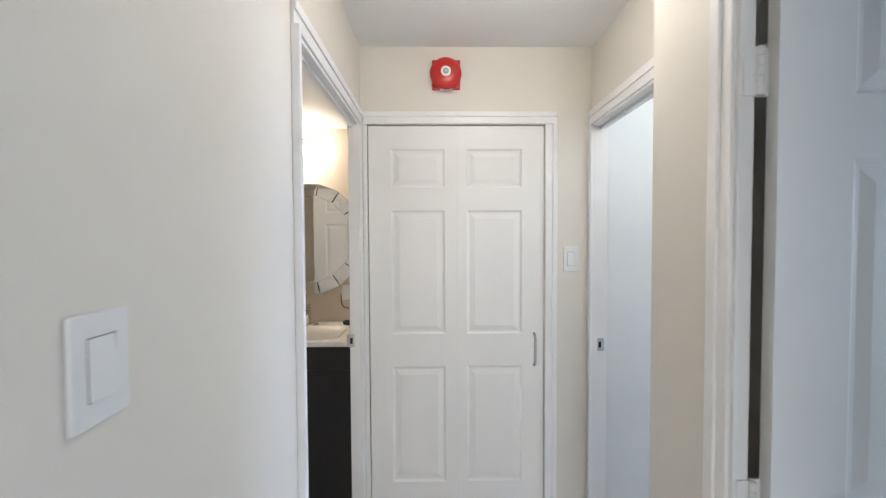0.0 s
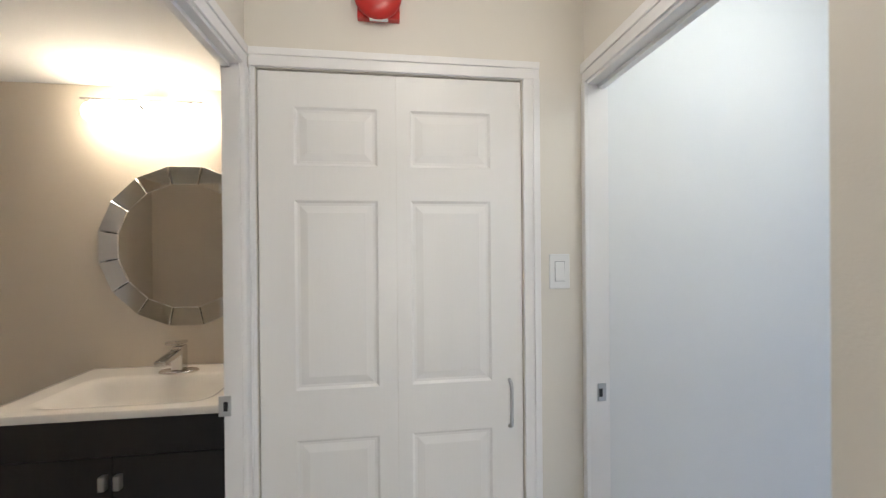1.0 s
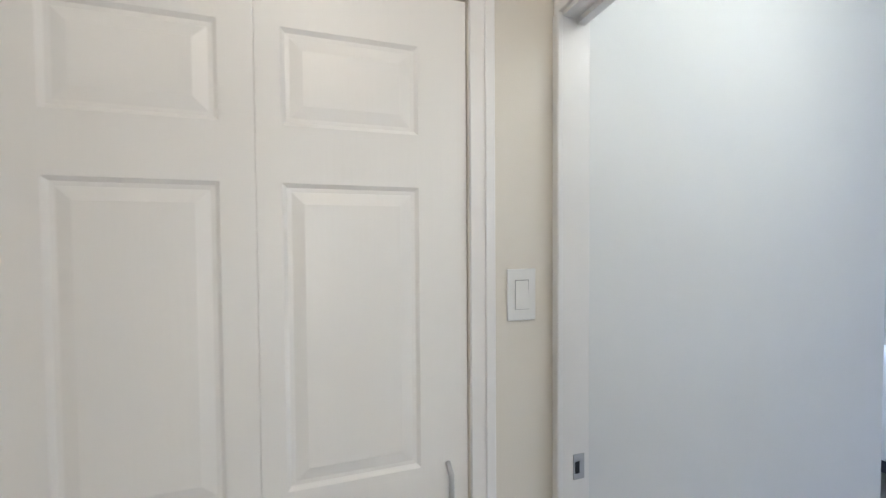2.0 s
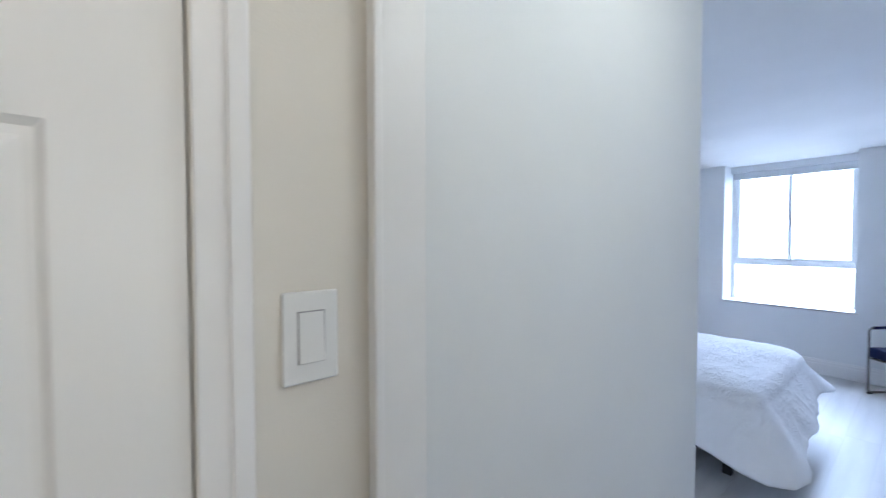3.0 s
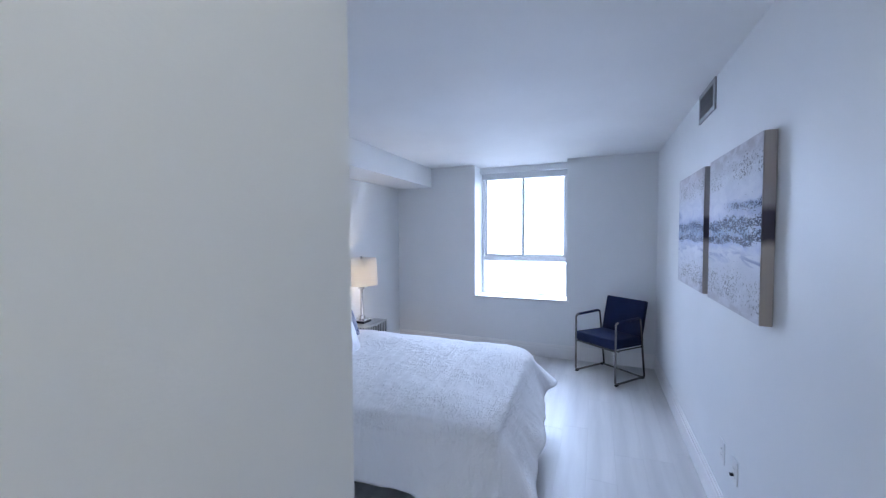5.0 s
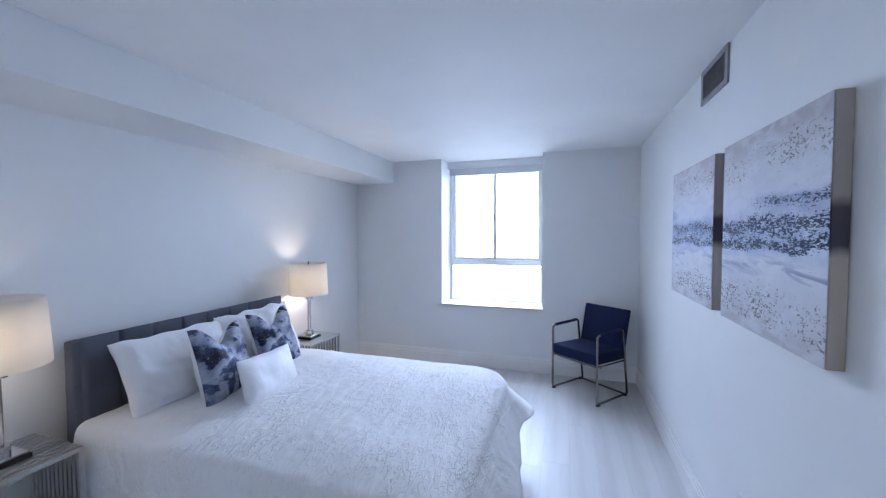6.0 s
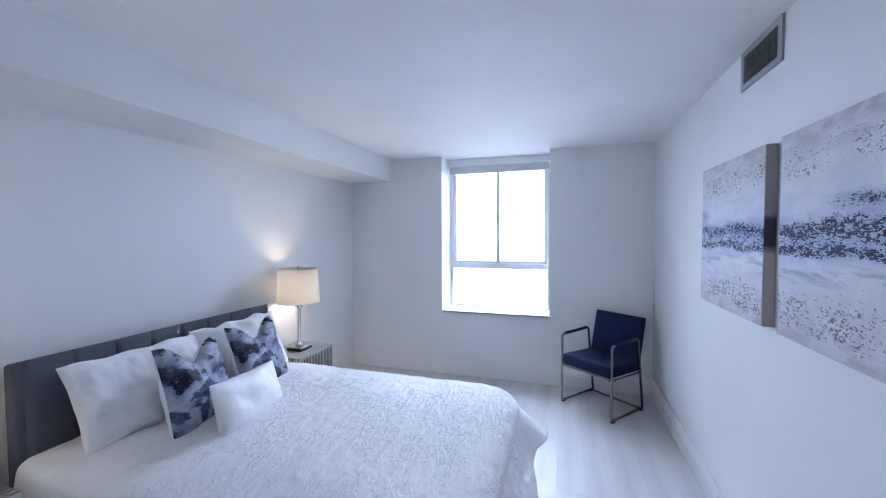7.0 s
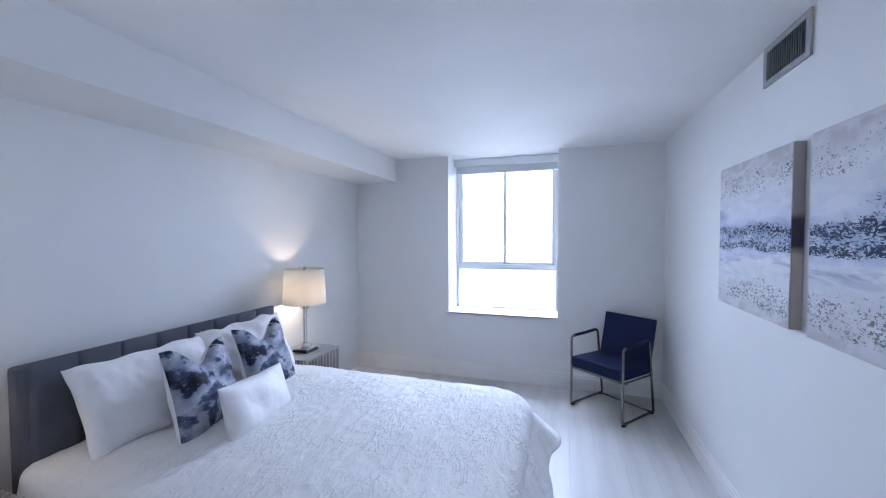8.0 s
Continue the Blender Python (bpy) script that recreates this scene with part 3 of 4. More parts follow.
# fire alarm bell over the closet
bell = thing("fire_alarm_bell", pose(0.416, END, 2.262), "round red metal fire alarm bell on square box", "alarm bell")
part("back_box", box(bmesh.new(), -0.066, 0.066, -0.022, 0, -0.066, 0.066, 0.003), RED, bell)
gong = part("gong", lathe(bmesh.new(), [(0.060, 0.0), (0.072, 0.003), (0.074, 0.010), (0.071, 0.019), (0.060, 0.028), (0.040, 0.034), (0.016, 0.037), (0.0, 0.037)], 48), RED, bell, smooth=True)
gong.matrix_local = pose(-0.002, -0.022, 0.0, 90)
cap = part("badge", lathe(bmesh.new(), [(0.0235, 0.0), (0.0235, 0.003), (0.019, 0.004), (0.0, 0.004)], 32), PLASTIC, bell, "round pale maker's badge")
cap.matrix_local = pose(-0.002, -0.056, 0.0, 90)
ring_mark = part("badge_ring", lathe(bmesh.new(), [(0.013, 0.0), (0.013, 0.0015), (0.0, 0.002)], 24), VENT_METAL, cap, "grey printed ring")
ring_mark.location = (0, 0, 0.0042)
nut = part("centre_bolt", lathe(bmesh.new(), [(0.005, 0.0), (0.005, 0.004), (0.0, 0.005)], 12), STEEL, bell)
nut.matrix_local = pose(-0.002, -0.0615, 0.0, 90)
# Pale bar stands in for the glossy reflection on the gong's lower rim.
part("rim_highlight", box(bmesh.new(), -0.028, 0.030, -0.030, -0.0215, -0.076, -0.068, 0.002), PLASTIC, bell, "pale strip in place of the highlight under the gong")


# ceiling lamps, both out of view; the hall one is added for its light
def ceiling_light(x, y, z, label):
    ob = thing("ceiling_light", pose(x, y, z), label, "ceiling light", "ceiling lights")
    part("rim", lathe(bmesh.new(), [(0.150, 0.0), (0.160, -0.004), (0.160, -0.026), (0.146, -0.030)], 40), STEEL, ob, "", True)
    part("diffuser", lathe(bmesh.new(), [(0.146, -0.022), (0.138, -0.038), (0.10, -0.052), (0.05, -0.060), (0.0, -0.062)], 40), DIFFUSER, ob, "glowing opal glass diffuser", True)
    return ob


ceiling_light(0.60, -0.80, HCEIL, "added unseen round opal ceiling light in the hall")
ceiling_light(1.72, -0.60, BCEIL, "lit round opal ceiling light over the bedroom entry")

# unseen window added at the hall's far end, behind the walk, round the fill
win = thing("window_2", pose(0, 0, 0), "added unseen plain white framed window behind the hall", "window", kind="structure")
part("window_frame", box(box(bmesh.new(), -0.042, 0.03, -5.09, -5.03, 0.6, 2.2, 0.003), HS - 0.02, HS + 0.05, -5.09, -5.03, 0.6, 2.2, 0.003), FRAME_WHITE, win)
pane = part("pane", box(bmesh.new(), 0.03, HS - 0.02, -5.066, -5.060, 0.6, 2.2), GLASS, win)
pane.visible_shadow = False

win = thing("window_3", pose(0, 0, 0), "plain white framed window of the side room", "window", kind="structure")
part("window_frame", box(box(box(box(bmesh.new(), 3.32, 3.38, -2.5, -2.45, 0.7, 2.0), 3.32, 3.38, -1.45, -1.4, 0.7, 2.0), 3.32, 3.38, -2.45, -1.45, 0.7, 0.75), 3.32, 3.38, -2.45, -1.45, 1.95, 2.0), FRAME_WHITE, win)
pane = part("pane", box(bmesh.new(), 3.347, 3.352, -2.45, -1.45, 0.75, 1.95), GLASS, win)
pane.visible_shadow = False

# ---- bathroom ----
VX0, VX1, VF, VB, VZ = -0.785, -0.052, 0.020, 0.5, 0.986
van = thing("vanity_cabinet", pose(0, 0, 0), "black-brown vanity cabinet with two doors and steel tab pulls", "cabinet")
bm = bmesh.new()
box(bm, VX0 + 0.012, VX1 - 0.004, VF + 0.040, VB - 0.002, 0.10, VZ - 0.135, 0.002)
for a, b in ((VX0 + 0.012, VX0 + 0.030), (VX1 - 0.022, VX1 - 0.004)):
    box(bm, a, b, VF + 0.040, VB - 0.002, VZ - 0.135, VZ - 0.027)
box(bm, VX0 + 0.03, VX1 - 0.02, VF + 0.09, VB - 0.002, 0.0, 0.10)
part("body", bm, BLACKWOOD, van)
part("apron", box(bmesh.new(), VX0 + 0.014, VX1 - 0.006, VF + 0.020, VF + 0.040, VZ - 0.144, VZ - 0.026, 0.002), BLACKWOOD, van)
mid = -0.407
for a, b, hx in ((VX0 + 0.014, mid - 0.0015, mid - 0.021), (mid + 0.0015, VX1 - 0.006, mid + 0.021)):
    d = part("door", box(bmesh.new(), a, b, VF + 0.020, VF + 0.040, 0.11, VZ - 0.147, 0.002), BLACKWOOD, van)
    bm = bmesh.new()
    box(bm, hx - 0.009, hx + 0.009, VF + 0.002, VF + 0.020, VZ - 0.242, VZ - 0.198, 0.002)
    part("handle", bm, STEEL, d, "brushed steel tab pull")


def basin_top(bm):
    """A slab with a shallow rectangular bowl let into it."""
    nx, ny = 44, 30
    bx0, bx1, by0, by1 = VX0 + 0.10, VX1 - 0.09, VF + 0.055, VB - 0.135
    grid = []
    for j in range(ny + 1):
        row = []
        for i in range(nx + 1):
            x, y = VX0 + (VX1 - VX0) * i / nx, VF + (VB - VF) * j / ny
            u = max(0.0, min(x - bx0, bx1 - x)) / 0.075
            v = max(0.0, min(y - by0, by1 - y)) / 0.065
            s = min(1.0, u) * min(1.0, v)
            row.append(bm.verts.new((x, y, VZ - 0.10 * (s * s * (3 - 2 * s)))))
        grid.append(row)
    for j in range(ny):
        for i in range(nx):
            bm.faces.new((grid[j][i], grid[j][i + 1], grid[j + 1][i + 1], grid[j + 1][i]))
    edge = [grid[0][i] for i in range(nx + 1)] + [grid[j][nx] for j in range(1, ny + 1)] + [grid[ny][i] for i in range(nx - 1, -1, -1)] + [grid[j][0] for j in range(ny - 1, 0, -1)]
    low = [bm.verts.new((v.co.x, v.co.y, VZ - 0.022)) for v in edge]
    for k in range(len(edge)):
        bm.faces.new((edge[k], low[k], low[(k + 1) % len(edge)], edge[(k + 1) % len(edge)]))
    return bm


part("countertop", basin_top(bmesh.new()), CERAMIC, van, "white moulded top with shallow basin", True)

fx, fy = -0.405, 0.405
tap = thing("basin_faucet", pose(fx, fy, VZ), "chrome single-lever faucet on the basin", "faucet")
bm = lathe(bmesh.new(), [(0.0, 0.008), (0.034, 0.008), (0.037, 0.004), (0.037, 0.0)], 40)
for v in bm.verts:
    v.co.x *= 2.0
part("base_plate", bm, CHROME, tap, "", True)
part("body", box(bmesh.new(), -0.022, 0.022, -0.020, 0.024, 0.006, 0.105, 0.006, 3), CHROME, tap)
bm = box(bmesh.new(), -0.020, 0.020, -0.130, 0.010, 0.060, 0.082, 0.005, 3)
for v in bm.verts:
    v.co.z += 0.16 * max(0, v.co.y + 0.13) - 0.006
part("spout", bm, CHROME, tap)
bm = box(bmesh.new(), -0.020, 0.020, -0.060, 0.030, 0.108, 0.122, 0.004, 3)
for v in bm.verts:
    v.co.z += 0.22 * (-v.co.y + 0.03) * 0.6
part("lever", bm, CHROME, tap)

# mirror: a many-sided plate with a border of bevelled strips
MC, MR, MI, NSIDE = (-0.412, 1.492), 0.342, 0.262, 16
mir = thing("round_mirror", pose(MC[0], VB, MC[1]), "large round wall mirror with mirrored rim", "mirror")


def ring_point(r, k, y):
    a = 2 * math.pi * (k + 0.5) / NSIDE
    return (r * math.sin(a), y, r * math.cos(a))


bm = bmesh.new()
front = [bm.verts.new(ring_point(MI + 0.004, k, -0.022)) for k in range(NSIDE)]
back = [bm.verts.new(ring_point(MI + 0.004, k, -0.004)) for k in range(NSIDE)]
bm.faces.new(front), bm.faces.new(back)
for k in range(NSIDE):
    bm.faces.new((front[k], front[(k + 1) % NSIDE], back[(k + 1) % NSIDE], back[k]))
part("glass", bm, MIRROR, mir)
for k in range(NSIDE):
    bm = bmesh.new()
    quad = []
    for r, y, yb in ((MI, -0.0240, -0.004), (MR, -0.0215, -0.002)):
        for s in (0.004 / r, 1 - 0.004 / r):
            p0, p1 = Vector(ring_point(r, k, y)), Vector(ring_point(r, k + 1, y))
            q = p0.lerp(p1, s)
            quad.append((bm.verts.new(q), bm.verts.new((q.x, yb, q.z))))
    (a, a2), (b, b2), (c, c2), (d, d2) = quad
    for f4 in ((a, b, d, c), (a2, b2, d2, c2), (a, b, b2, a2), (c, d, d2, c2), (a, c, c2, a2), (b, d, d2, b2)):
        bm.faces.new(f4)
    bmesh.ops.bevel(bm, geom=list(bm.edges), offset=0.0024, segments=1, affect="EDGES")
    part("border_strip", bm, MIRROR_EDGE, mir)
part("backing", lathe(bmesh.new(), [(0.0, 0.0), (MR - 0.02, 0.0), (MR - 0.02, 0.004), (0.0, 0.004)], 32), DARK, mir).matrix_local = pose(0, 0, 0, 90)

# vanity light: a bar with four glass shades
vl = thing("vanity_light", pose(-0.535, VB, 2.072), "chrome bar vanity light with four lit glass shades", "wall light")
part("wall_plate", box(bmesh.new(), -0.06, 0.06, -0.022, 0, -0.035, 0.045, 0.005, 3), CHROME, vl)
bm = bmesh.new()
sweep(bm, [(0.0, -0.02, -0.02), (-0.02, -0.075, 0.0)], 0.008, 8)
sweep(bm, [(0.02, -0.02, -0.03), (0.05, -0.075, 0.0)], 0.008, 8)
part("arm", bm, CHROME, vl, "", True)
part("bar", box(bmesh.new(), -0.225, 0.225, -0.088, -0.066, -0.002, 0.006, 0.002), CHROME, vl)
for k in range(4):
    x = -0.168 + 0.112 * k
    s = part("glass_shade", lathe(bmesh.new(), [(0.0, -0.006), (0.018, -0.008), (0.040, -0.024), (0.049, -0.048), (0.044, -0.074), (0.026, -0.092), (0.0, -0.096)], 24), BULB, vl, "glowing frosted glass shade", True)
    s.location = (x, -0.077, 0.0)
    c = part("socket", lathe(bmesh.new(), [(0.016, 0.0), (0.018, -0.012)], 16), CHROME, vl)
    c.location = (x, -0.077, 0.0)

# small things on the vanity
dish = thing("soap_dish", pose(-0.160, 0.42, VZ), "small dark brown soap dish on the vanity top", "dish")
part("tray", lathe(bmesh.new(), [(0.0, 0.004), (0.026, 0.004), (0.032, 0.018), (0.035, 0.018), (0.030, 0.0), (0.0, 0.0)], 24), LACQUER, dish, "", True)

ring = thing("towel_ring", pose(-0.185, VB, 1.165), "small white wall plate with a dark towel ring", "towel ring")
part("wall_plate", box(bmesh.new(), -0.028, 0.028, -0.014, 0, -0.045, 0.045, 0.004, 3), PLASTIC, ring)
part("ring", sweep(bmesh.new(), [(-0.034, -0.02, -0.01), (-0.030, -0.022, -0.07), (-0.008, -0.024, -0.094), (0.022, -0.024, -0.094), (0.034, -0.022, -0.07), (0.034, -0.02, -0.01)], 0.0035, 8, 0.012), BRONZE, ring, "dark metal ring", True)

# toilet beside the vanity
toi = thing("toilet", pose(-1.10, VB - 0.01, 0), "white porcelain toilet with tank against the wall", "toilet")
part("tank", box(bmesh.new(), -0.20, 0.20, -0.20, -0.01, 0.40, 0.772, 0.025, 3), PORCELAIN, toi)
part("tank_lid", box(bmesh.new(), -0.212, 0.212, -0.212, -0.004, 0.776, 0.822, 0.014, 3), PORCELAIN, toi)
bm = lathe(bmesh.new(), [(0.10, 0.0), (0.115, 0.04), (0.10, 0.16), (0.15, 0.30), (0.185, 0.385), (0.175, 0.40), (0.0, 0.40)], 32)
for v in bm.verts:
    v.co.y = v.co.y * 1.25 - 0.42
part("bowl", bm, PORCELAIN, toi, "", True)
bm = lathe(bmesh.new(), [(0.0, 0.425), (0.17, 0.424), (0.186, 0.415), (0.186, 0.402), (0.0, 0.402)], 32)
for v in bm.verts:
    v.co.y = v.co.y * 1.22 - 0.42
part("seat_lid", bm, PORCELAIN, toi, "", True)

# ---- bedroom: window ----
WY0, WY1, WX = -0.035, 1.135, 7.12
w = thing("window_1", pose(0, 0, 0), "white vinyl window with two upper sashes over a fixed pane", "window", kind="structure")


def bars(bm, *list_of):
    for b in list_of:
        box(bm, *b, bevel=0.003)
    return bm


part("window_frame", bars(bmesh.new(), (WX - 0.03, WX + 0.06, WY0, WY0 + 0.035, 0.70, 2.445), (WX - 0.03, WX + 0.06, WY1 - 0.035, WY1, 0.70, 2.445),
                          (WX - 0.03, WX + 0.06, WY0 + 0.035, WY1 - 0.035, 2.36, 2.445), (WX - 0.03, WX + 0.06, WY0 + 0.035, WY1 - 0.035, 0.70, 0.735)), FRAME_WHITE, w)
part("transom", bars(bmesh.new(), (WX - 0.035, WX + 0.06, WY0 + 0.035, WY1 - 0.035, 1.170, 1.232)), FRAME_WHITE, w)
for y0, y1, dx in ((0.540, WY1 - 0.035, -0.012), (WY0 + 0.035, 0.580, 0.014)):
    s = part("sash", bars(bmesh.new(), (WX + dx, WX + dx + 0.022, y0, y0 + 0.040, 1.232, 2.36), (WX + dx, WX + dx + 0.022, y1 - 0.040, y1, 1.232, 2.36),
                          (WX + dx, WX + dx + 0.022, y0 + 0.040, y1 - 0.040, 1.232, 1.262), (WX + dx, WX + dx + 0.022, y0 + 0.040, y1 - 0.040, 2.33, 2.36)), FRAME_WHITE, w)
    g = part("pane", box(bmesh.new(), WX + dx + 0.009, WX + dx + 0.013, y0 + 0.038, y1 - 0.038, 1.260, 2.332), GLASS, s)
    g.visible_shadow = False
part("latch", bars(bmesh.new(), (WX - 0.026, WX - 0.012, 0.556, 0.570, 1.74, 1.80)), STEEL, w, "small steel sash latch")
g = part("pane", box(bmesh.new(), WX + 0.010, WX + 0.016, WY0 + 0.033, WY1 - 0.033, 0.733, 1.172), GLASS, w)
g.visible_shadow = False
bm = bmesh.new()
box(bm, BED_E - 0.025, WX - 0.03, WY0 + 0.002, WY1 - 0.002, 0.700, 0.722, 0.004)
box(bm, BED_E - 0.025, BED_E - 0.001, WY0 - 0.03, WY1 + 0.03, 0.698, 0.7215, 0.004)
part("window_sill", bm, TRIM_PAINT, w, "white painted deep window sill")

blind = thing("roller_blind", pose(0, 0, 0), "pale rolled-up roller blind under its cassette", "blind")
part("cassette", box(bmesh.new(), 6.98, 7.06, WY0 + 0.004, WY1 - 0.004, 2.365, 2.4445, 0.006, 3), FRAME_WHITE, blind)
part("cloth", box(bmesh.new(), 7.015, 7.018, WY0 + 0.02, WY1 - 0.02, 2.285, 2.370), BLIND, blind)
bm = bmesh.new()
rod(bm, (7.0165, WY0 + 0.018, 2.285), (7.0165, WY1 - 0.018, 2.285), 0.009)
part("hem_bar", bm, FRAME_WHITE, blind)

# bright distance outside
bm = bmesh.new()
box(bm, 40.0, 40.1, -60, 60, -40, 60)
tagged(part("backdrop", bm, OUTSIDE), "white overcast distance outside the window", "backdrop", kind="structure")

# ---- bed ----
BX0, BX1 = 3.655, 5.145
bed = thing("bed", pose(0, 0, 0), "queen bed with slate grey channel-tufted upholstered headboard", "bed")
hb = part("headboard", box(bmesh.new(), BX0, BX1, 2.10, 2.175, 0.10, 1.012, 0.02, 3), HEADBOARD, bed, "slate grey upholstered headboard")
n_ch = 8
rim = 0.034
cw = (BX1 - BX0 - rim - 0.003) / n_ch
for k in range(n_ch):
    bm = bmesh.new()
    a = BX0 + rim + k * cw
    nu, nv = 16, 16
    rows_ = []
    for j in range(nv + 1):
        z = 0.42 + (1.022 - 0.42) * j / nv
        row = []
        for i in range(nu + 1):
            t = i / nu
            puff = 0.021 * (4 * t * (1 - t)) ** 0.13 * (1 - (max(0, j / nv - 0.82) / 0.18) ** 2.5 * 0.98)
            row.append(bm.verts.new((a + 0.001 + (cw - 0.002) * t, 2.099 - puff, z + 0.004 * math.sin(3.1 * t))))
        rows_.append(row)
    for j in range(nv):
        for i in range(nu):
            bm.faces.new((rows_[j][i], rows_[j][i + 1], rows_[j + 1][i + 1], rows_[j + 1][i]))
    face_part("channel", bm, HEADBOARD, hb).data.shade_smooth()
part("rail", box(bmesh.new(), BX0 + 0.06, BX0 + 0.10, 0.22, 2.10, 0.12, 0.30, 0.008), HEADBOARD, bed)
part("rail", box(bmesh.new(), BX1 - 0.14, BX1 - 0.10, 0.22, 2.10, 0.12, 0.30, 0.008), HEADBOARD, bed)
part("foot_rail", box(bmesh.new(), BX0 + 0.06, BX1 - 0.10, 0.18, 0.22, 0.12, 0.30, 0.008), HEADBOARD, bed)
part("slat_base", box(bmesh.new(), BX0 + 0.10, BX1 - 0.14, 0.22, 2.10, 0.20, 0.24), FLOOR_BASE, bed)
for x in (BX0 + 0.10, BX1 - 0.17):
    for y in (0.24, 2.02):
        part("leg", box(bmesh.new(), x, x + 0.05, y, y + 0.05, 0, 0.12, 0.004), LACQUER, bed)
mattress = thing("mattress", pose(0, 0, 0), "white mattress on the bed under the quilt", "mattress")
part("body", box(bmesh.new(), BX0 + 0.06, BX1 - 0.10, 0.20, 2.06, 0.24, 0.565, 0.05, 4), LINEN, mattress)


def quilt_mesh():
    """A cloth laid over the mattress: rings over the top, then folds that hang and flare to an uneven hem."""
    x0, x1, y0, y1, rad = 3.665, 5.045, 0.150, 2.055, 0.20
    cx, cy = (x0 + x1) / 2, (y0 + y1) / 2
    loop = []
    corners = [((x0 + 0.03, y1 - 0.03), 180, 90, 0.03), ((x1 - 0.03, y1 - 0.03), 90, 0, 0.03), ((x1 - rad, y0 + rad), 0, -90, rad), ((x0 + 0.07, y0 + 0.07), -90, -180, 0.07)]
    raw = []
    for (px, py), a0, a1, r in corners:
        for j in range(11):
            a = radians(a0 + (a1 - a0) * j / 10)
            raw.append((px + r * math.cos(a), py + r * math.sin(a)))
    raw.append(raw[0])
    # even steps along the outline
    lens = [0.0]
    for p, q in zip(raw, raw[1:]):
        lens.append(lens[-1] + math.dist(p, q))
    n = 300
    for k in range(n):
        s = lens[-1] * k / n
        i = max(j for j in range(len(lens) - 1) if lens[j] <= s)
        w = (s - lens[i]) / max(1e-9, lens[i + 1] - lens[i])
        loop.append((raw[i][0] + w * (raw[i + 1][0] - raw[i][0]), raw[i][1] + w * (raw[i + 1][1] - raw[i][1])))
    normals = []
    for k in range(n):
        (ax, ay), (bx, by) = loop[(k - 3) % n], loop[(k + 3) % n]
        d = Vector((bx - ax, by - ay, 0)).normalized()
        normals.append(Vector((-d.y, d.x, 0)))
    verts, faces = [], []
    tops, drops = 46, 26

    def wrinkle(x, y):
        v = Vector((x, y, 0))
        return (0.016 * noise.noise(v * 2.3) + 0.009 * noise.noise(Vector((x * 3, y * 9, 4))) + 0.0035 * noise.noise(v * 22))

    for r in range(1, tops + 1):
        f = (r / tops) ** 0.85
        for px, py in loop:
            x, y = cx + (px - cx) * f, cy + (py - cy) * f
            verts.append((x, y, 0.605 + 0.022 * (1 - f ** 5) + wrinkle(x, y) * (1 - 0.5 * f ** 8)))
    for r in range(1, drops + 1):
        w = r / drops
        for k, (px, py) in enumerate(loop):
            nv = normals[k]
            head = max(0.0, min(1.0, (py - 1.75) / 0.3))
            east = max(0.0, min(1.0, (px - 3.7) / 1.2))
            foot = max(0.0, min(1.0, (0.45 - py) / 0.3))
            west = max(0.0, min(1.0, (3.9 - px) / 0.235))
            corner_w, corner_e = foot * west, foot * max(0.0, (px - 4.85) / 0.19)
            hang = (0.33 + 0.05 * foot * (1 - east) - 0.05 * foot * east + 0.01 * corner_w + 0.06 * corner_e) * (1 - head * (1 - west)) + 0.02
            point = max(0.0, 2 * nv.x * nv.y) * west
            hang += 0.03 * point ** 2 + 0.035 * west * (1 - foot)
            hang += 0.03 * noise.noise(Vector((px * 3, py * 3, 7)))
            d = hang * w
            arc = 0.085
            ang = min(math.pi / 2 * 0.93, d / arc)
            out = arc * math.sin(ang)
            down = arc * (1 - math.cos(ang))
            rest = max(0.0, d - arc * math.pi / 2 * 0.93)
            flare = 0.22 + 0.36 * foot + 0.86 * corner_e + 0.10 * corner_w
            fold = 0.072 * noise.noise(Vector((px * 3.6, py * 3.6, 1.3))) + 0.014 * noise.noise(Vector((px * 9, py * 9, 9.1 + w * 0.8)))
            out += rest * flare + fold * (rest / 0.35) * (1 + 0.2 * foot)
            down += rest * (0.98 - 0.10 * corner_e)
            out *= (1 + 0.36 * point) * (1 - 0.45 * max(0.0, min(1.0, (py - 1.1) / 0.8)) * west)
            x, y = px + nv.x * out, py + nv.y * out
            z = 0.605 - down + wrinkle(px, py) * 0.5 * (1 - w) + 0.006 * noise.noise(Vector((x * 16, y * 16, down * 16)))
            verts.append((x, y, max(0.012, z)))
    total = tops + drops
    for r in range(total - 1):
        for k in range(n):
            faces.append((r * n + k, r * n + (k + 1) % n, (r + 1) * n + (k + 1) % n, (r + 1) * n + k))
    verts.append((cx, cy, 0.627 + wrinkle(cx, cy)))
    for k in range(n):
        faces.append((len(verts) - 1, (k + 1) % n, k))
    me = bpy.data.meshes.new("quilt")
    me.from_pydata(verts, [], faces)
    me.materials.append(QUILT)
    me.shade_smooth()
    ob = new("quilt", me)
    mod = ob.modifiers.new("thick", "SOLIDIFY")
    mod.thickness, mod.offset = 0.014, -1
    return ob


tagged(quilt_mesh(), "white crinkled cotton quilt draped over the bed", "quilt")


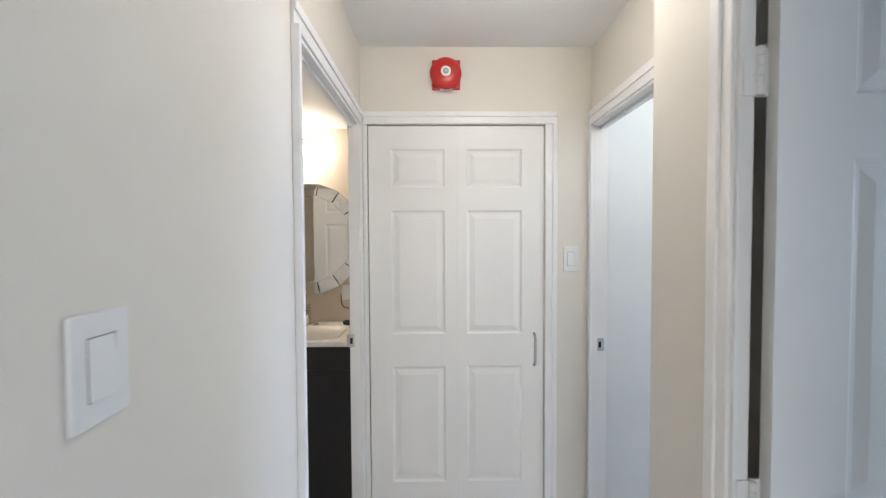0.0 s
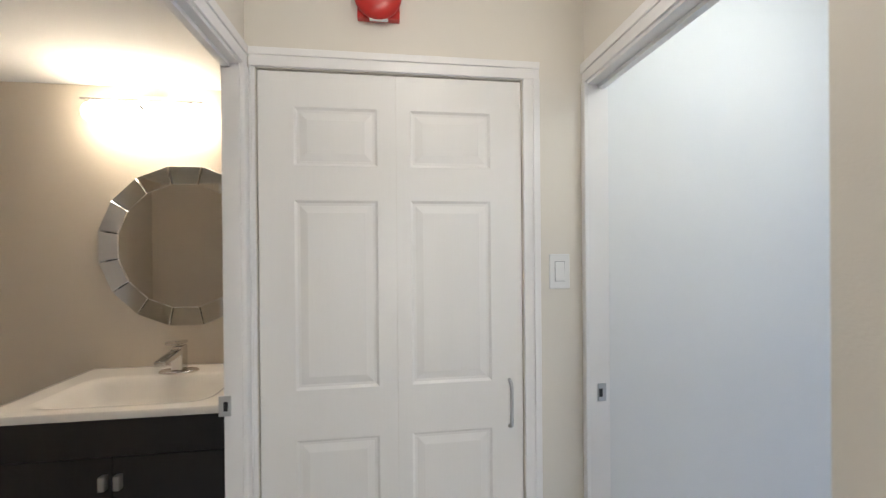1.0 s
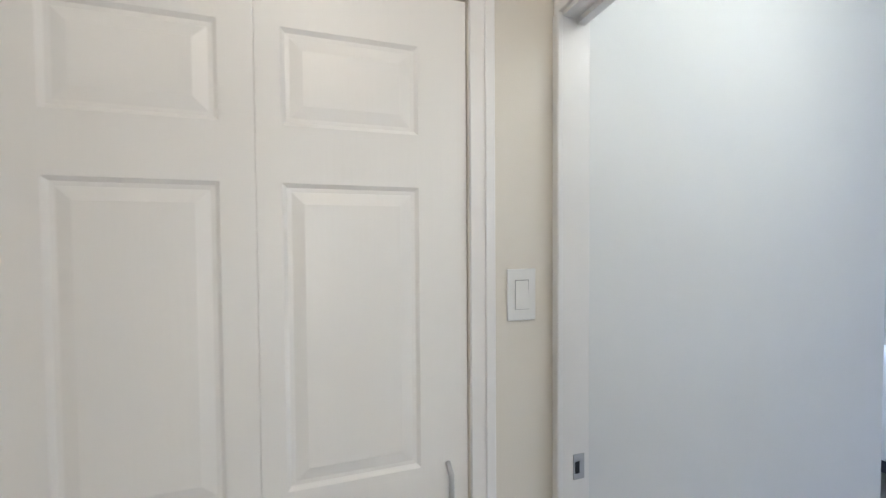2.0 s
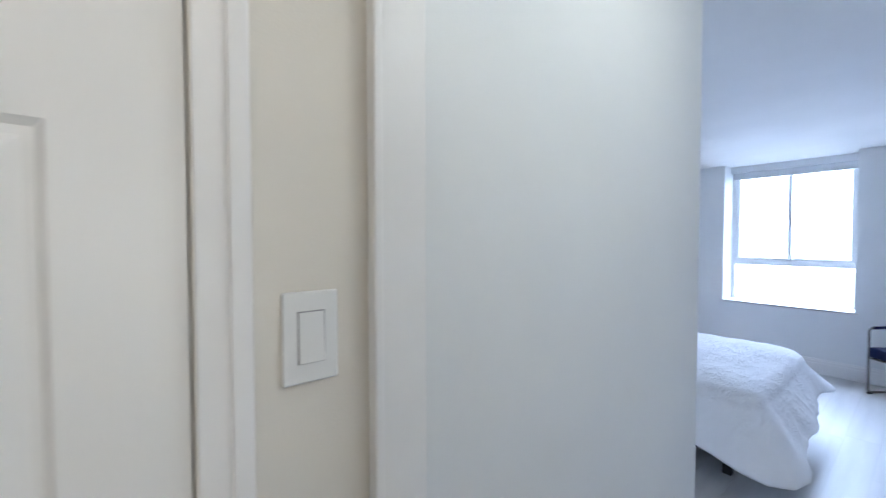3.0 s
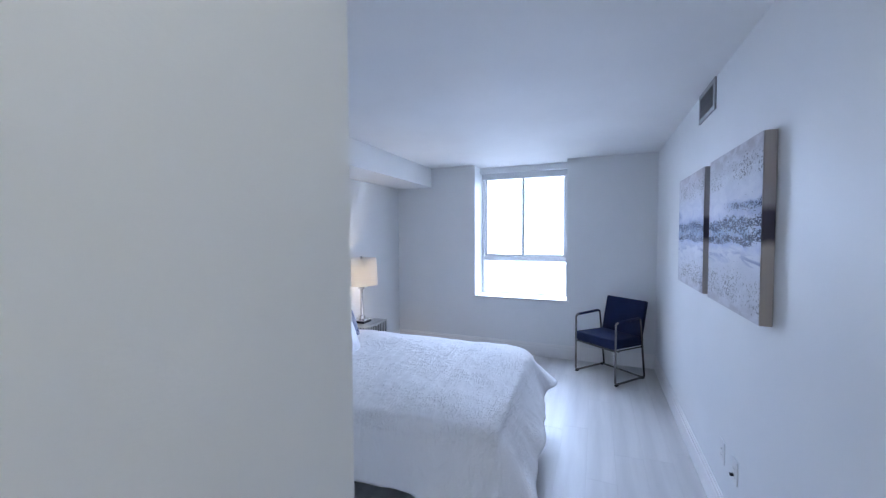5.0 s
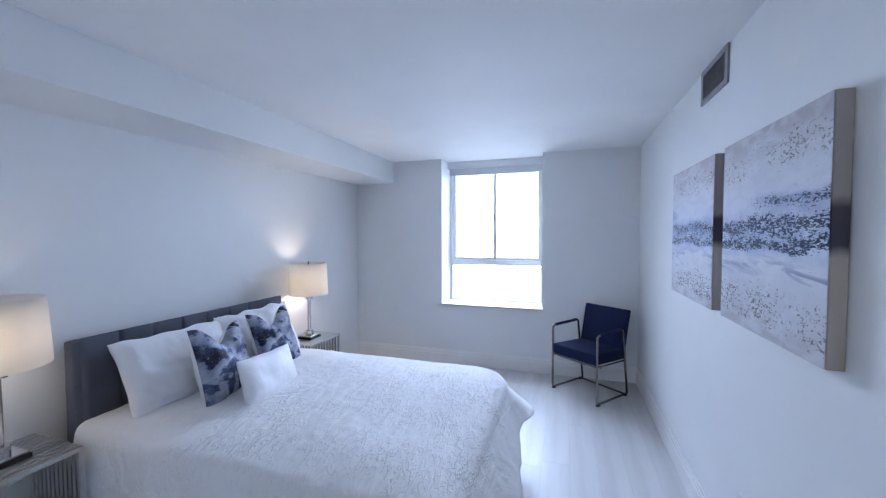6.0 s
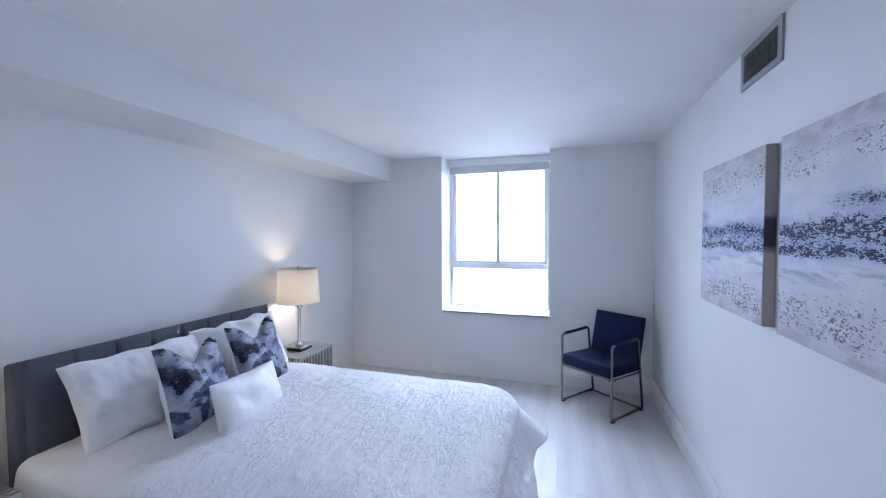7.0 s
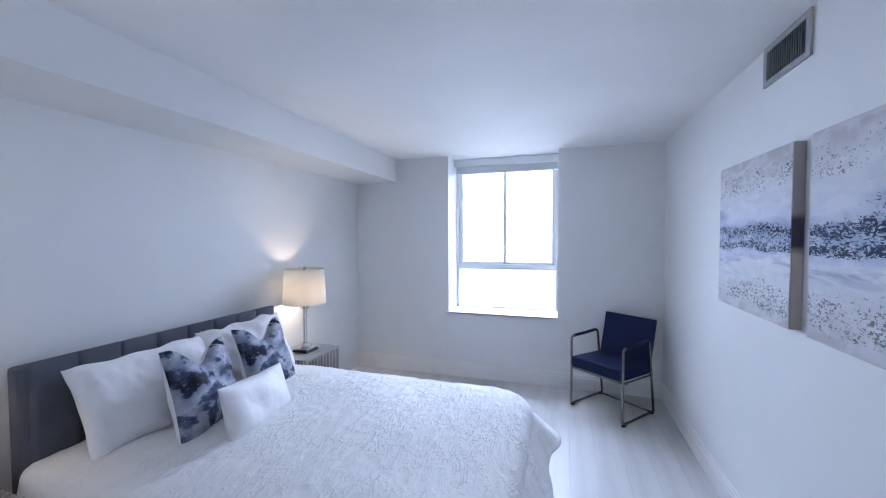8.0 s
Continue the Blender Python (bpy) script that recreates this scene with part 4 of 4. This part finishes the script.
# ---- pillows ----
def cushion(name, mat, w_, h_, t_, chop, m, label, group, pinch=0.07, seed=0.0, crease=1.6, back=None):
    """A stuffed cover: pointed corners, soft middle and, where chopped, a dent in its upper edge."""
    n = 56
    ob = thing(name, m, label, "pillow", group)
    for sgn in (-1, 1):
        bm = bmesh.new()
        grid = []
        for j in range(n + 1):
            row = []
            for i in range(n + 1):
                u, v = -math.cos(math.pi * i / n), -math.cos(math.pi * j / n)
                x = w_ / 2 * u * (1 - pinch * (1 - v * v))
                z = h_ / 2 * v * (1 - pinch * (1 - u * u))
                k = max(0.0, (1 - u * u) * (1 - v * v)) ** 0.42
                dent = math.exp(-(u / 0.42) ** 2) * max(0.0, (v + 0.4) / 1.4) ** 1.6
                z -= chop * dent
                y = sgn * t_ / 2 * k * (1 - 0.45 * (1 if chop else 0) * dent)
                y += k * 0.016 * noise.noise(Vector((x * 6 + seed, z * 6, sgn * 3 + seed)))
                y += sgn * k * crease * (0.010 * noise.noise(Vector((x * 5 + z * 9 + seed, z * 4 - x * 3, seed))) + 0.005 * noise.noise(Vector((x * 20, z * 11 + x * 9, seed + 2)))
                                    - 0.007 * (1 - k ** 2) ** 0.5 * abs(noise.noise(Vector((x * 16 - z * 5, z * 17 + x * 4, seed + 5)))))
                z += 0.010 * crease * (1 - k) * noise.noise(Vector((x * 9, seed, v)))
                sag = 0.12 * t_ * k * max(0, -v)
                row.append(bm.verts.new((x, y + sgn * sag, z)))
            grid.append(row)
        for j in range(n):
            for i in range(n):
                bm.faces.new((grid[j][i], grid[j][i + 1], grid[j + 1][i + 1], grid[j + 1][i]))
        if sgn > 0:
            bmesh.ops.reverse_faces(bm, faces=bm.faces)
            face_part("back_panel", bm, back or mat, ob, "plain white back panel" if back else "").data.shade_smooth()
        else:
            face_part("front_panel", bm, mat, ob).data.shade_smooth()
    return ob


cushion("bed_pillow", LINEN, 0.72, 0.43, 0.17, 0.0, pose(4.105, 1.925, 0.784, -24, 1, 4), "large white bed pillow leaning on the headboard", "bed pillows", 0.06, 1.0, 3.2)
cushion("bed_pillow", LINEN, 0.66, 0.42, 0.17, 0.0, pose(4.740, 1.940, 0.795, -22, -1, -3), "large white bed pillow leaning on the headboard", "bed pillows", 0.06, 5.0, 3.2)
cushion("throw_pillow", WATERCOLOUR, 0.45, 0.45, 0.15, 0.105, pose(4.168, 1.680, 0.797, -17, 5, 14), "navy and grey watercolour throw pillow with chopped top", "throw pillows", 0.06, 2.0, back=LINEN)
cushion("throw_pillow", WATERCOLOUR, 0.42, 0.45, 0.15, 0.105, pose(4.662, 1.740, 0.795, -20, 2, 4), "navy and grey watercolour throw pillow with chopped top", "throw pillows", 0.06, 4.0, back=LINEN)
cushion("lumbar_pillow", SATIN, 0.52, 0.275, 0.13, 0.0, pose(4.283, 1.440, 0.704, -17, 5, 10), "small white sateen lumbar pillow on the quilt", "throw pillows", 0.05, 6.0, 0.55)


# ---- nightstands and lamps ----
def nightstand(m, label):
    """A table of parallel square steel bars, each running down one side, over the top and down the other."""
    ob = thing("nightstand", m, label, "nightstand", "nightstands")
    W, D, H, b = 0.235, 0.19, 0.565, 0.011
    count = 12
    for k in range(count):
        y = -D + b + (2 * D - 2 * b) * k / (count - 1)
        bm = bmesh.new()
        box(bm, -W, W, y - b / 1.2, y + b / 1.2, H - 0.022, H, 0.002)
        box(bm, -W, -W + 0.022, y - b / 1.2, y + b / 1.2, 0, H - 0.022, 0.002)
        box(bm, W - 0.022, W, y - b / 1.2, y + b / 1.2, 0, H - 0.022, 0.002)
        part("slat", bm, STEEL, ob)
    part("cross_bar", box(bmesh.new(), -0.02, 0.02, -D, D, H - 0.034, H - 0.0225, 0.002), STEEL, ob)
    part("floor_bar", box(bmesh.new(), -W + 0.003, -W + 0.019, -D, D, 0.004, 0.02, 0.002), STEEL, ob)
    part("floor_bar", box(bmesh.new(), W - 0.019, W - 0.003, -D, D, 0.004, 0.02, 0.002), STEEL, ob)
    return ob


ns = nightstand(pose(5.472, 2.065, 0), "brushed steel slatted nightstand beside the bed")
copy_thing(ns, pose(3.335, 2.065, 0))


def table_lamp(m, label):
    ob = thing("table_lamp", m, label, "table lamp", "table lamps")
    part("base", box(bmesh.new(), -0.075, 0.075, -0.075, 0.075, 0.0, 0.022, 0.003), LACQUER, ob, "black square base")
    part("base_plate", box(bmesh.new(), -0.066, 0.066, -0.066, 0.066, 0.022, 0.034, 0.002), CHROME, ob)
    part("lower_collar", lathe(bmesh.new(), [(0.0, 0.034), (0.036, 0.034), (0.036, 0.075), (0.0, 0.076)], 28), CHROME, ob)
    part("column", lathe(bmesh.new(), [(0.017, 0.076), (0.017, 0.375)], 24), CHROME, ob, "", True)
    part("upper_collar", lathe(bmesh.new(), [(0.0, 0.375), (0.036, 0.375), (0.036, 0.395), (0.0, 0.396)], 28), CHROME, ob)
    part("harp", sweep(bmesh.new(), [(0.0, 0.0, 0.395), (0.05, 0, 0.44), (0.058, 0, 0.60), (0.0, 0, 0.70), (-0.058, 0, 0.60), (-0.05, 0, 0.44), (0.0, 0.0, 0.396)], 0.003, 6, 0.02), STEEL, ob)
    part("shade", lathe(bmesh.new(), [(0.180, 0.420), (0.166, 0.718), (0.162, 0.718), (0.176, 0.420), (0.180, 0.420)], 56), SHADE, ob, "white cloth drum shade, lit from inside", True)
    part("finial", lathe(bmesh.new(), [(0.004, 0.70), (0.010, 0.712), (0.013, 0.726), (0.008, 0.738), (0.0, 0.742)], 16), CHROME, ob, "", True)
    return ob


tl = table_lamp(pose(5.47, 2.060, 0.565), "lit table lamp with chrome column and white shade")
copy_thing(tl, pose(3.365, 2.060, 0.565))


# ---- armchair ----
def armchair(m):
    ob = thing("armchair", m, "navy upholstered armchair on bronze tube sled frame", "armchair")
    for s in (-1, 1):
        x = 0.252 * s
        bm = bmesh.new()
        sweep(bm, [(x, 0.228, 0.016), (x, -0.235, 0.016), (x, -0.235, 0.640), (x, 0.150, 0.655), (x, 0.236, 0.018)], 0.0105, 10, 0.035)
        fr = part("side_frame", bm, BRONZE, ob, "", True)
        part("arm_pad", sweep(bmesh.new(), [(x, -0.195, 0.643), (x, -0.02, 0.648), (x, 0.125, 0.6545)], 0.0145, 12), NAVY, fr, "navy upholstered arm pad", True)
        for y in (-0.215, 0.205):
            part("foot", box(bmesh.new(), x - 0.014, x + 0.014, y - 0.018, y + 0.018, 0.0, 0.012, 0.003), RUBBER, fr, "black rubber glide")
    part("rear_stretcher", sweep(bmesh.new(), [(-0.252, 0.19, 0.022), (0.252, 0.19, 0.022)], 0.009, 10), BRONZE, ob, "", True)
    part("seat_bar", sweep(bmesh.new(), [(-0.252, -0.18, 0.345), (0.252, -0.18, 0.345)], 0.009, 10), BRONZE, ob, "", True)
    part("seat_rail", sweep(bmesh.new(), [(-0.246, 0.22, 0.342), (-0.246, -0.236, 0.352), (0.246, -0.236, 0.352), (0.246, 0.22, 0.342)], 0.007, 8, 0.02), BRONZE, ob, "", True)
    bm = box(bmesh.new(), -0.240, 0.240, -0.245, 0.235, 0.358, 0.456, 0.018, 4)
    for v in bm.verts:
        v.co.z += 0.03 * (-v.co.y) + (0.012 * (1 - (v.co.x / 0.24) ** 2) if v.co.z > 0.4 else 0)
    part("seat", bm, NAVY, ob, "", True)
    bm = box(bmesh.new(), -0.238, 0.238, -0.028, 0.028, 0.0, 0.40, 0.014, 4)
    back = part("backrest", bm, NAVY, ob, "", True)
    back.matrix_local = pose(0, 0.195, 0.425, -13)
    return ob


armchair(pose(6.378, -0.510, 0, 0, 0, -129.3))


# ---- canvases, vent and outlets on the picture wall ----
def canvas(x0, x1, label):
    ob = thing("canvas_painting", pose((x0 + x1) / 2, BED_S, 1.56), label, "painting", "pair of canvases")
    h = (x1 - x0) / 2
    part("stretcher", box(bmesh.new(), -h, h, 0.002, 0.0435, -0.377, 0.377, 0.003), CANVAS_EDGE, ob, "taupe painted canvas edge")
    bm = bmesh.new()
    grid = [[bm.verts.new((-h + 0.001 + (2 * h - 0.002) * i / 24, 0.046 + 0.0012 * noise.noise(Vector((i * 0.4 + x0 * 9, j * 0.4, 2))), -0.376 + 0.752 * j / 24)) for i in range(25)] for j in range(25)]
    for j in range(24):
        for i in range(24):
            bm.faces.new((grid[j][i], grid[j + 1][i], grid[j + 1][i + 1], grid[j][i + 1]))
    face_part("painted_face", bm, SEASCAPE, ob, "abstract pale ground with dark blue band").data.shade_smooth()
    return ob


canvas(4.565, 5.290, "abstract blue and white canvas with taupe edges")
canvas(3.712, 4.445, "abstract blue and white canvas with taupe edges, larger")

vent = thing("air_vent", pose(4.73, BED_S, 2.351), "grey metal wall vent with upright slats under the ceiling", "vent")
bm = bmesh.new()
for b in ((-0.182, 0.182, 0.0, 0.010, 0.066, 0.094), (-0.182, 0.182, 0.0, 0.010, -0.090, -0.064), (-0.182, -0.152, 0.0, 0.010, -0.064, 0.066), (0.152, 0.182, 0.0, 0.010, -0.064, 0.066)):
    box(bm, *b)
part("frame", bm, VENT_METAL, vent)
part("backing", box(bmesh.new(), -0.152, 0.152, 0.0005, 0.002, -0.064, 0.066), DARK, vent, "dark duct behind the slats")
for k in range(17):
    x = -0.144 + 0.018 * k
    bm = box(bmesh.new(), -0.0009, 0.0009, 0.002, 0.012, -0.063, 0.065)
    s = part("slat", bm, VENT_METAL, vent)
    s.matrix_local = pose(x, 0, 0, 0, 0, 42)


def outlet(x, z, label, plug):
    ob = thing("wall_outlet", pose(x, BED_S, z), label, "outlet", "wall outlets")
    part("plate", box(bmesh.new(), -0.036, 0.036, 0, 0.006, -0.059, 0.059, 0.0035, 3), PLASTIC, ob)
    part("receptacle", box(bmesh.new(), -0.017, 0.017, 0.005, 0.0085, -0.034, 0.034, 0.002), PLASTIC, ob)
    for dz in (0.016, -0.018):
        for dx in (-0.006, 0.006):
            part("slot", box(bmesh.new(), dx - 0.001, dx + 0.001, 0.0084, 0.0088, dz - 0.004, dz + 0.004), DARK, ob)
    if plug:
        part("plug", box(bmesh.new(), -0.007, 0.007, 0.008, 0.024, -0.025, -0.014, 0.002), DARK, ob, "dark plug")
    return ob


outlet(4.275, 0.390, "white wall outlet with plain plate near the floor", False)
outlet(4.080, 0.398, "white wall outlet with a small dark plug", True)

# ---- floor planks ----
def plank_mesh(length):
    bm = bmesh.new()
    w2, z = 0.0899, 0.0
    lo = [bm.verts.new(c) for c in ((0, -w2, -0.006), (length, -w2, -0.006), (length, w2, -0.006), (0, w2, -0.006))]
    md = [bm.verts.new(c) for c in ((0, -w2, -0.0012), (length, -w2, -0.0012), (length, w2, -0.0012), (0, w2, -0.0012))]
    i = 0.0004
    hi = [bm.verts.new(c) for c in ((i, -w2 + i, z), (length - i, -w2 + i, z), (length - i, w2 - i, z), (i, w2 - i, z))]
    for a, b in ((lo, md), (md, hi)):
        for k in range(4):
            bm.faces.new((a[k], a[(k + 1) % 4], b[(k + 1) % 4], b[k]))
    bm.faces.new(hi)
    me = bpy.data.meshes.new("plank")
    bm.to_mesh(me)
    bm.free()
    me.materials.append(PLANK)
    return me


PLANKS = {}
rng = random.Random(4)
for row in range(41):
    y = -5.0 + 0.18 * (row + 0.5)
    x = -1.6 - rng.random() * 1.1
    reach = 7.0 if y > -1.1 else 3.35 if y > -3.15 else 0.94
    while x < reach - 0.1:
        end = min(x + 1.22, reach)
        a = max(x, -1.65)
        if end - a > 0.05:
            key = round(end - a, 2)
            if key not in PLANKS:
                PLANKS[key] = plank_mesh(key - 0.0004)
            o = new("plank", PLANKS[key])
            o.parent = floor
            o.location = (a, y, 0)
        x += 1.22
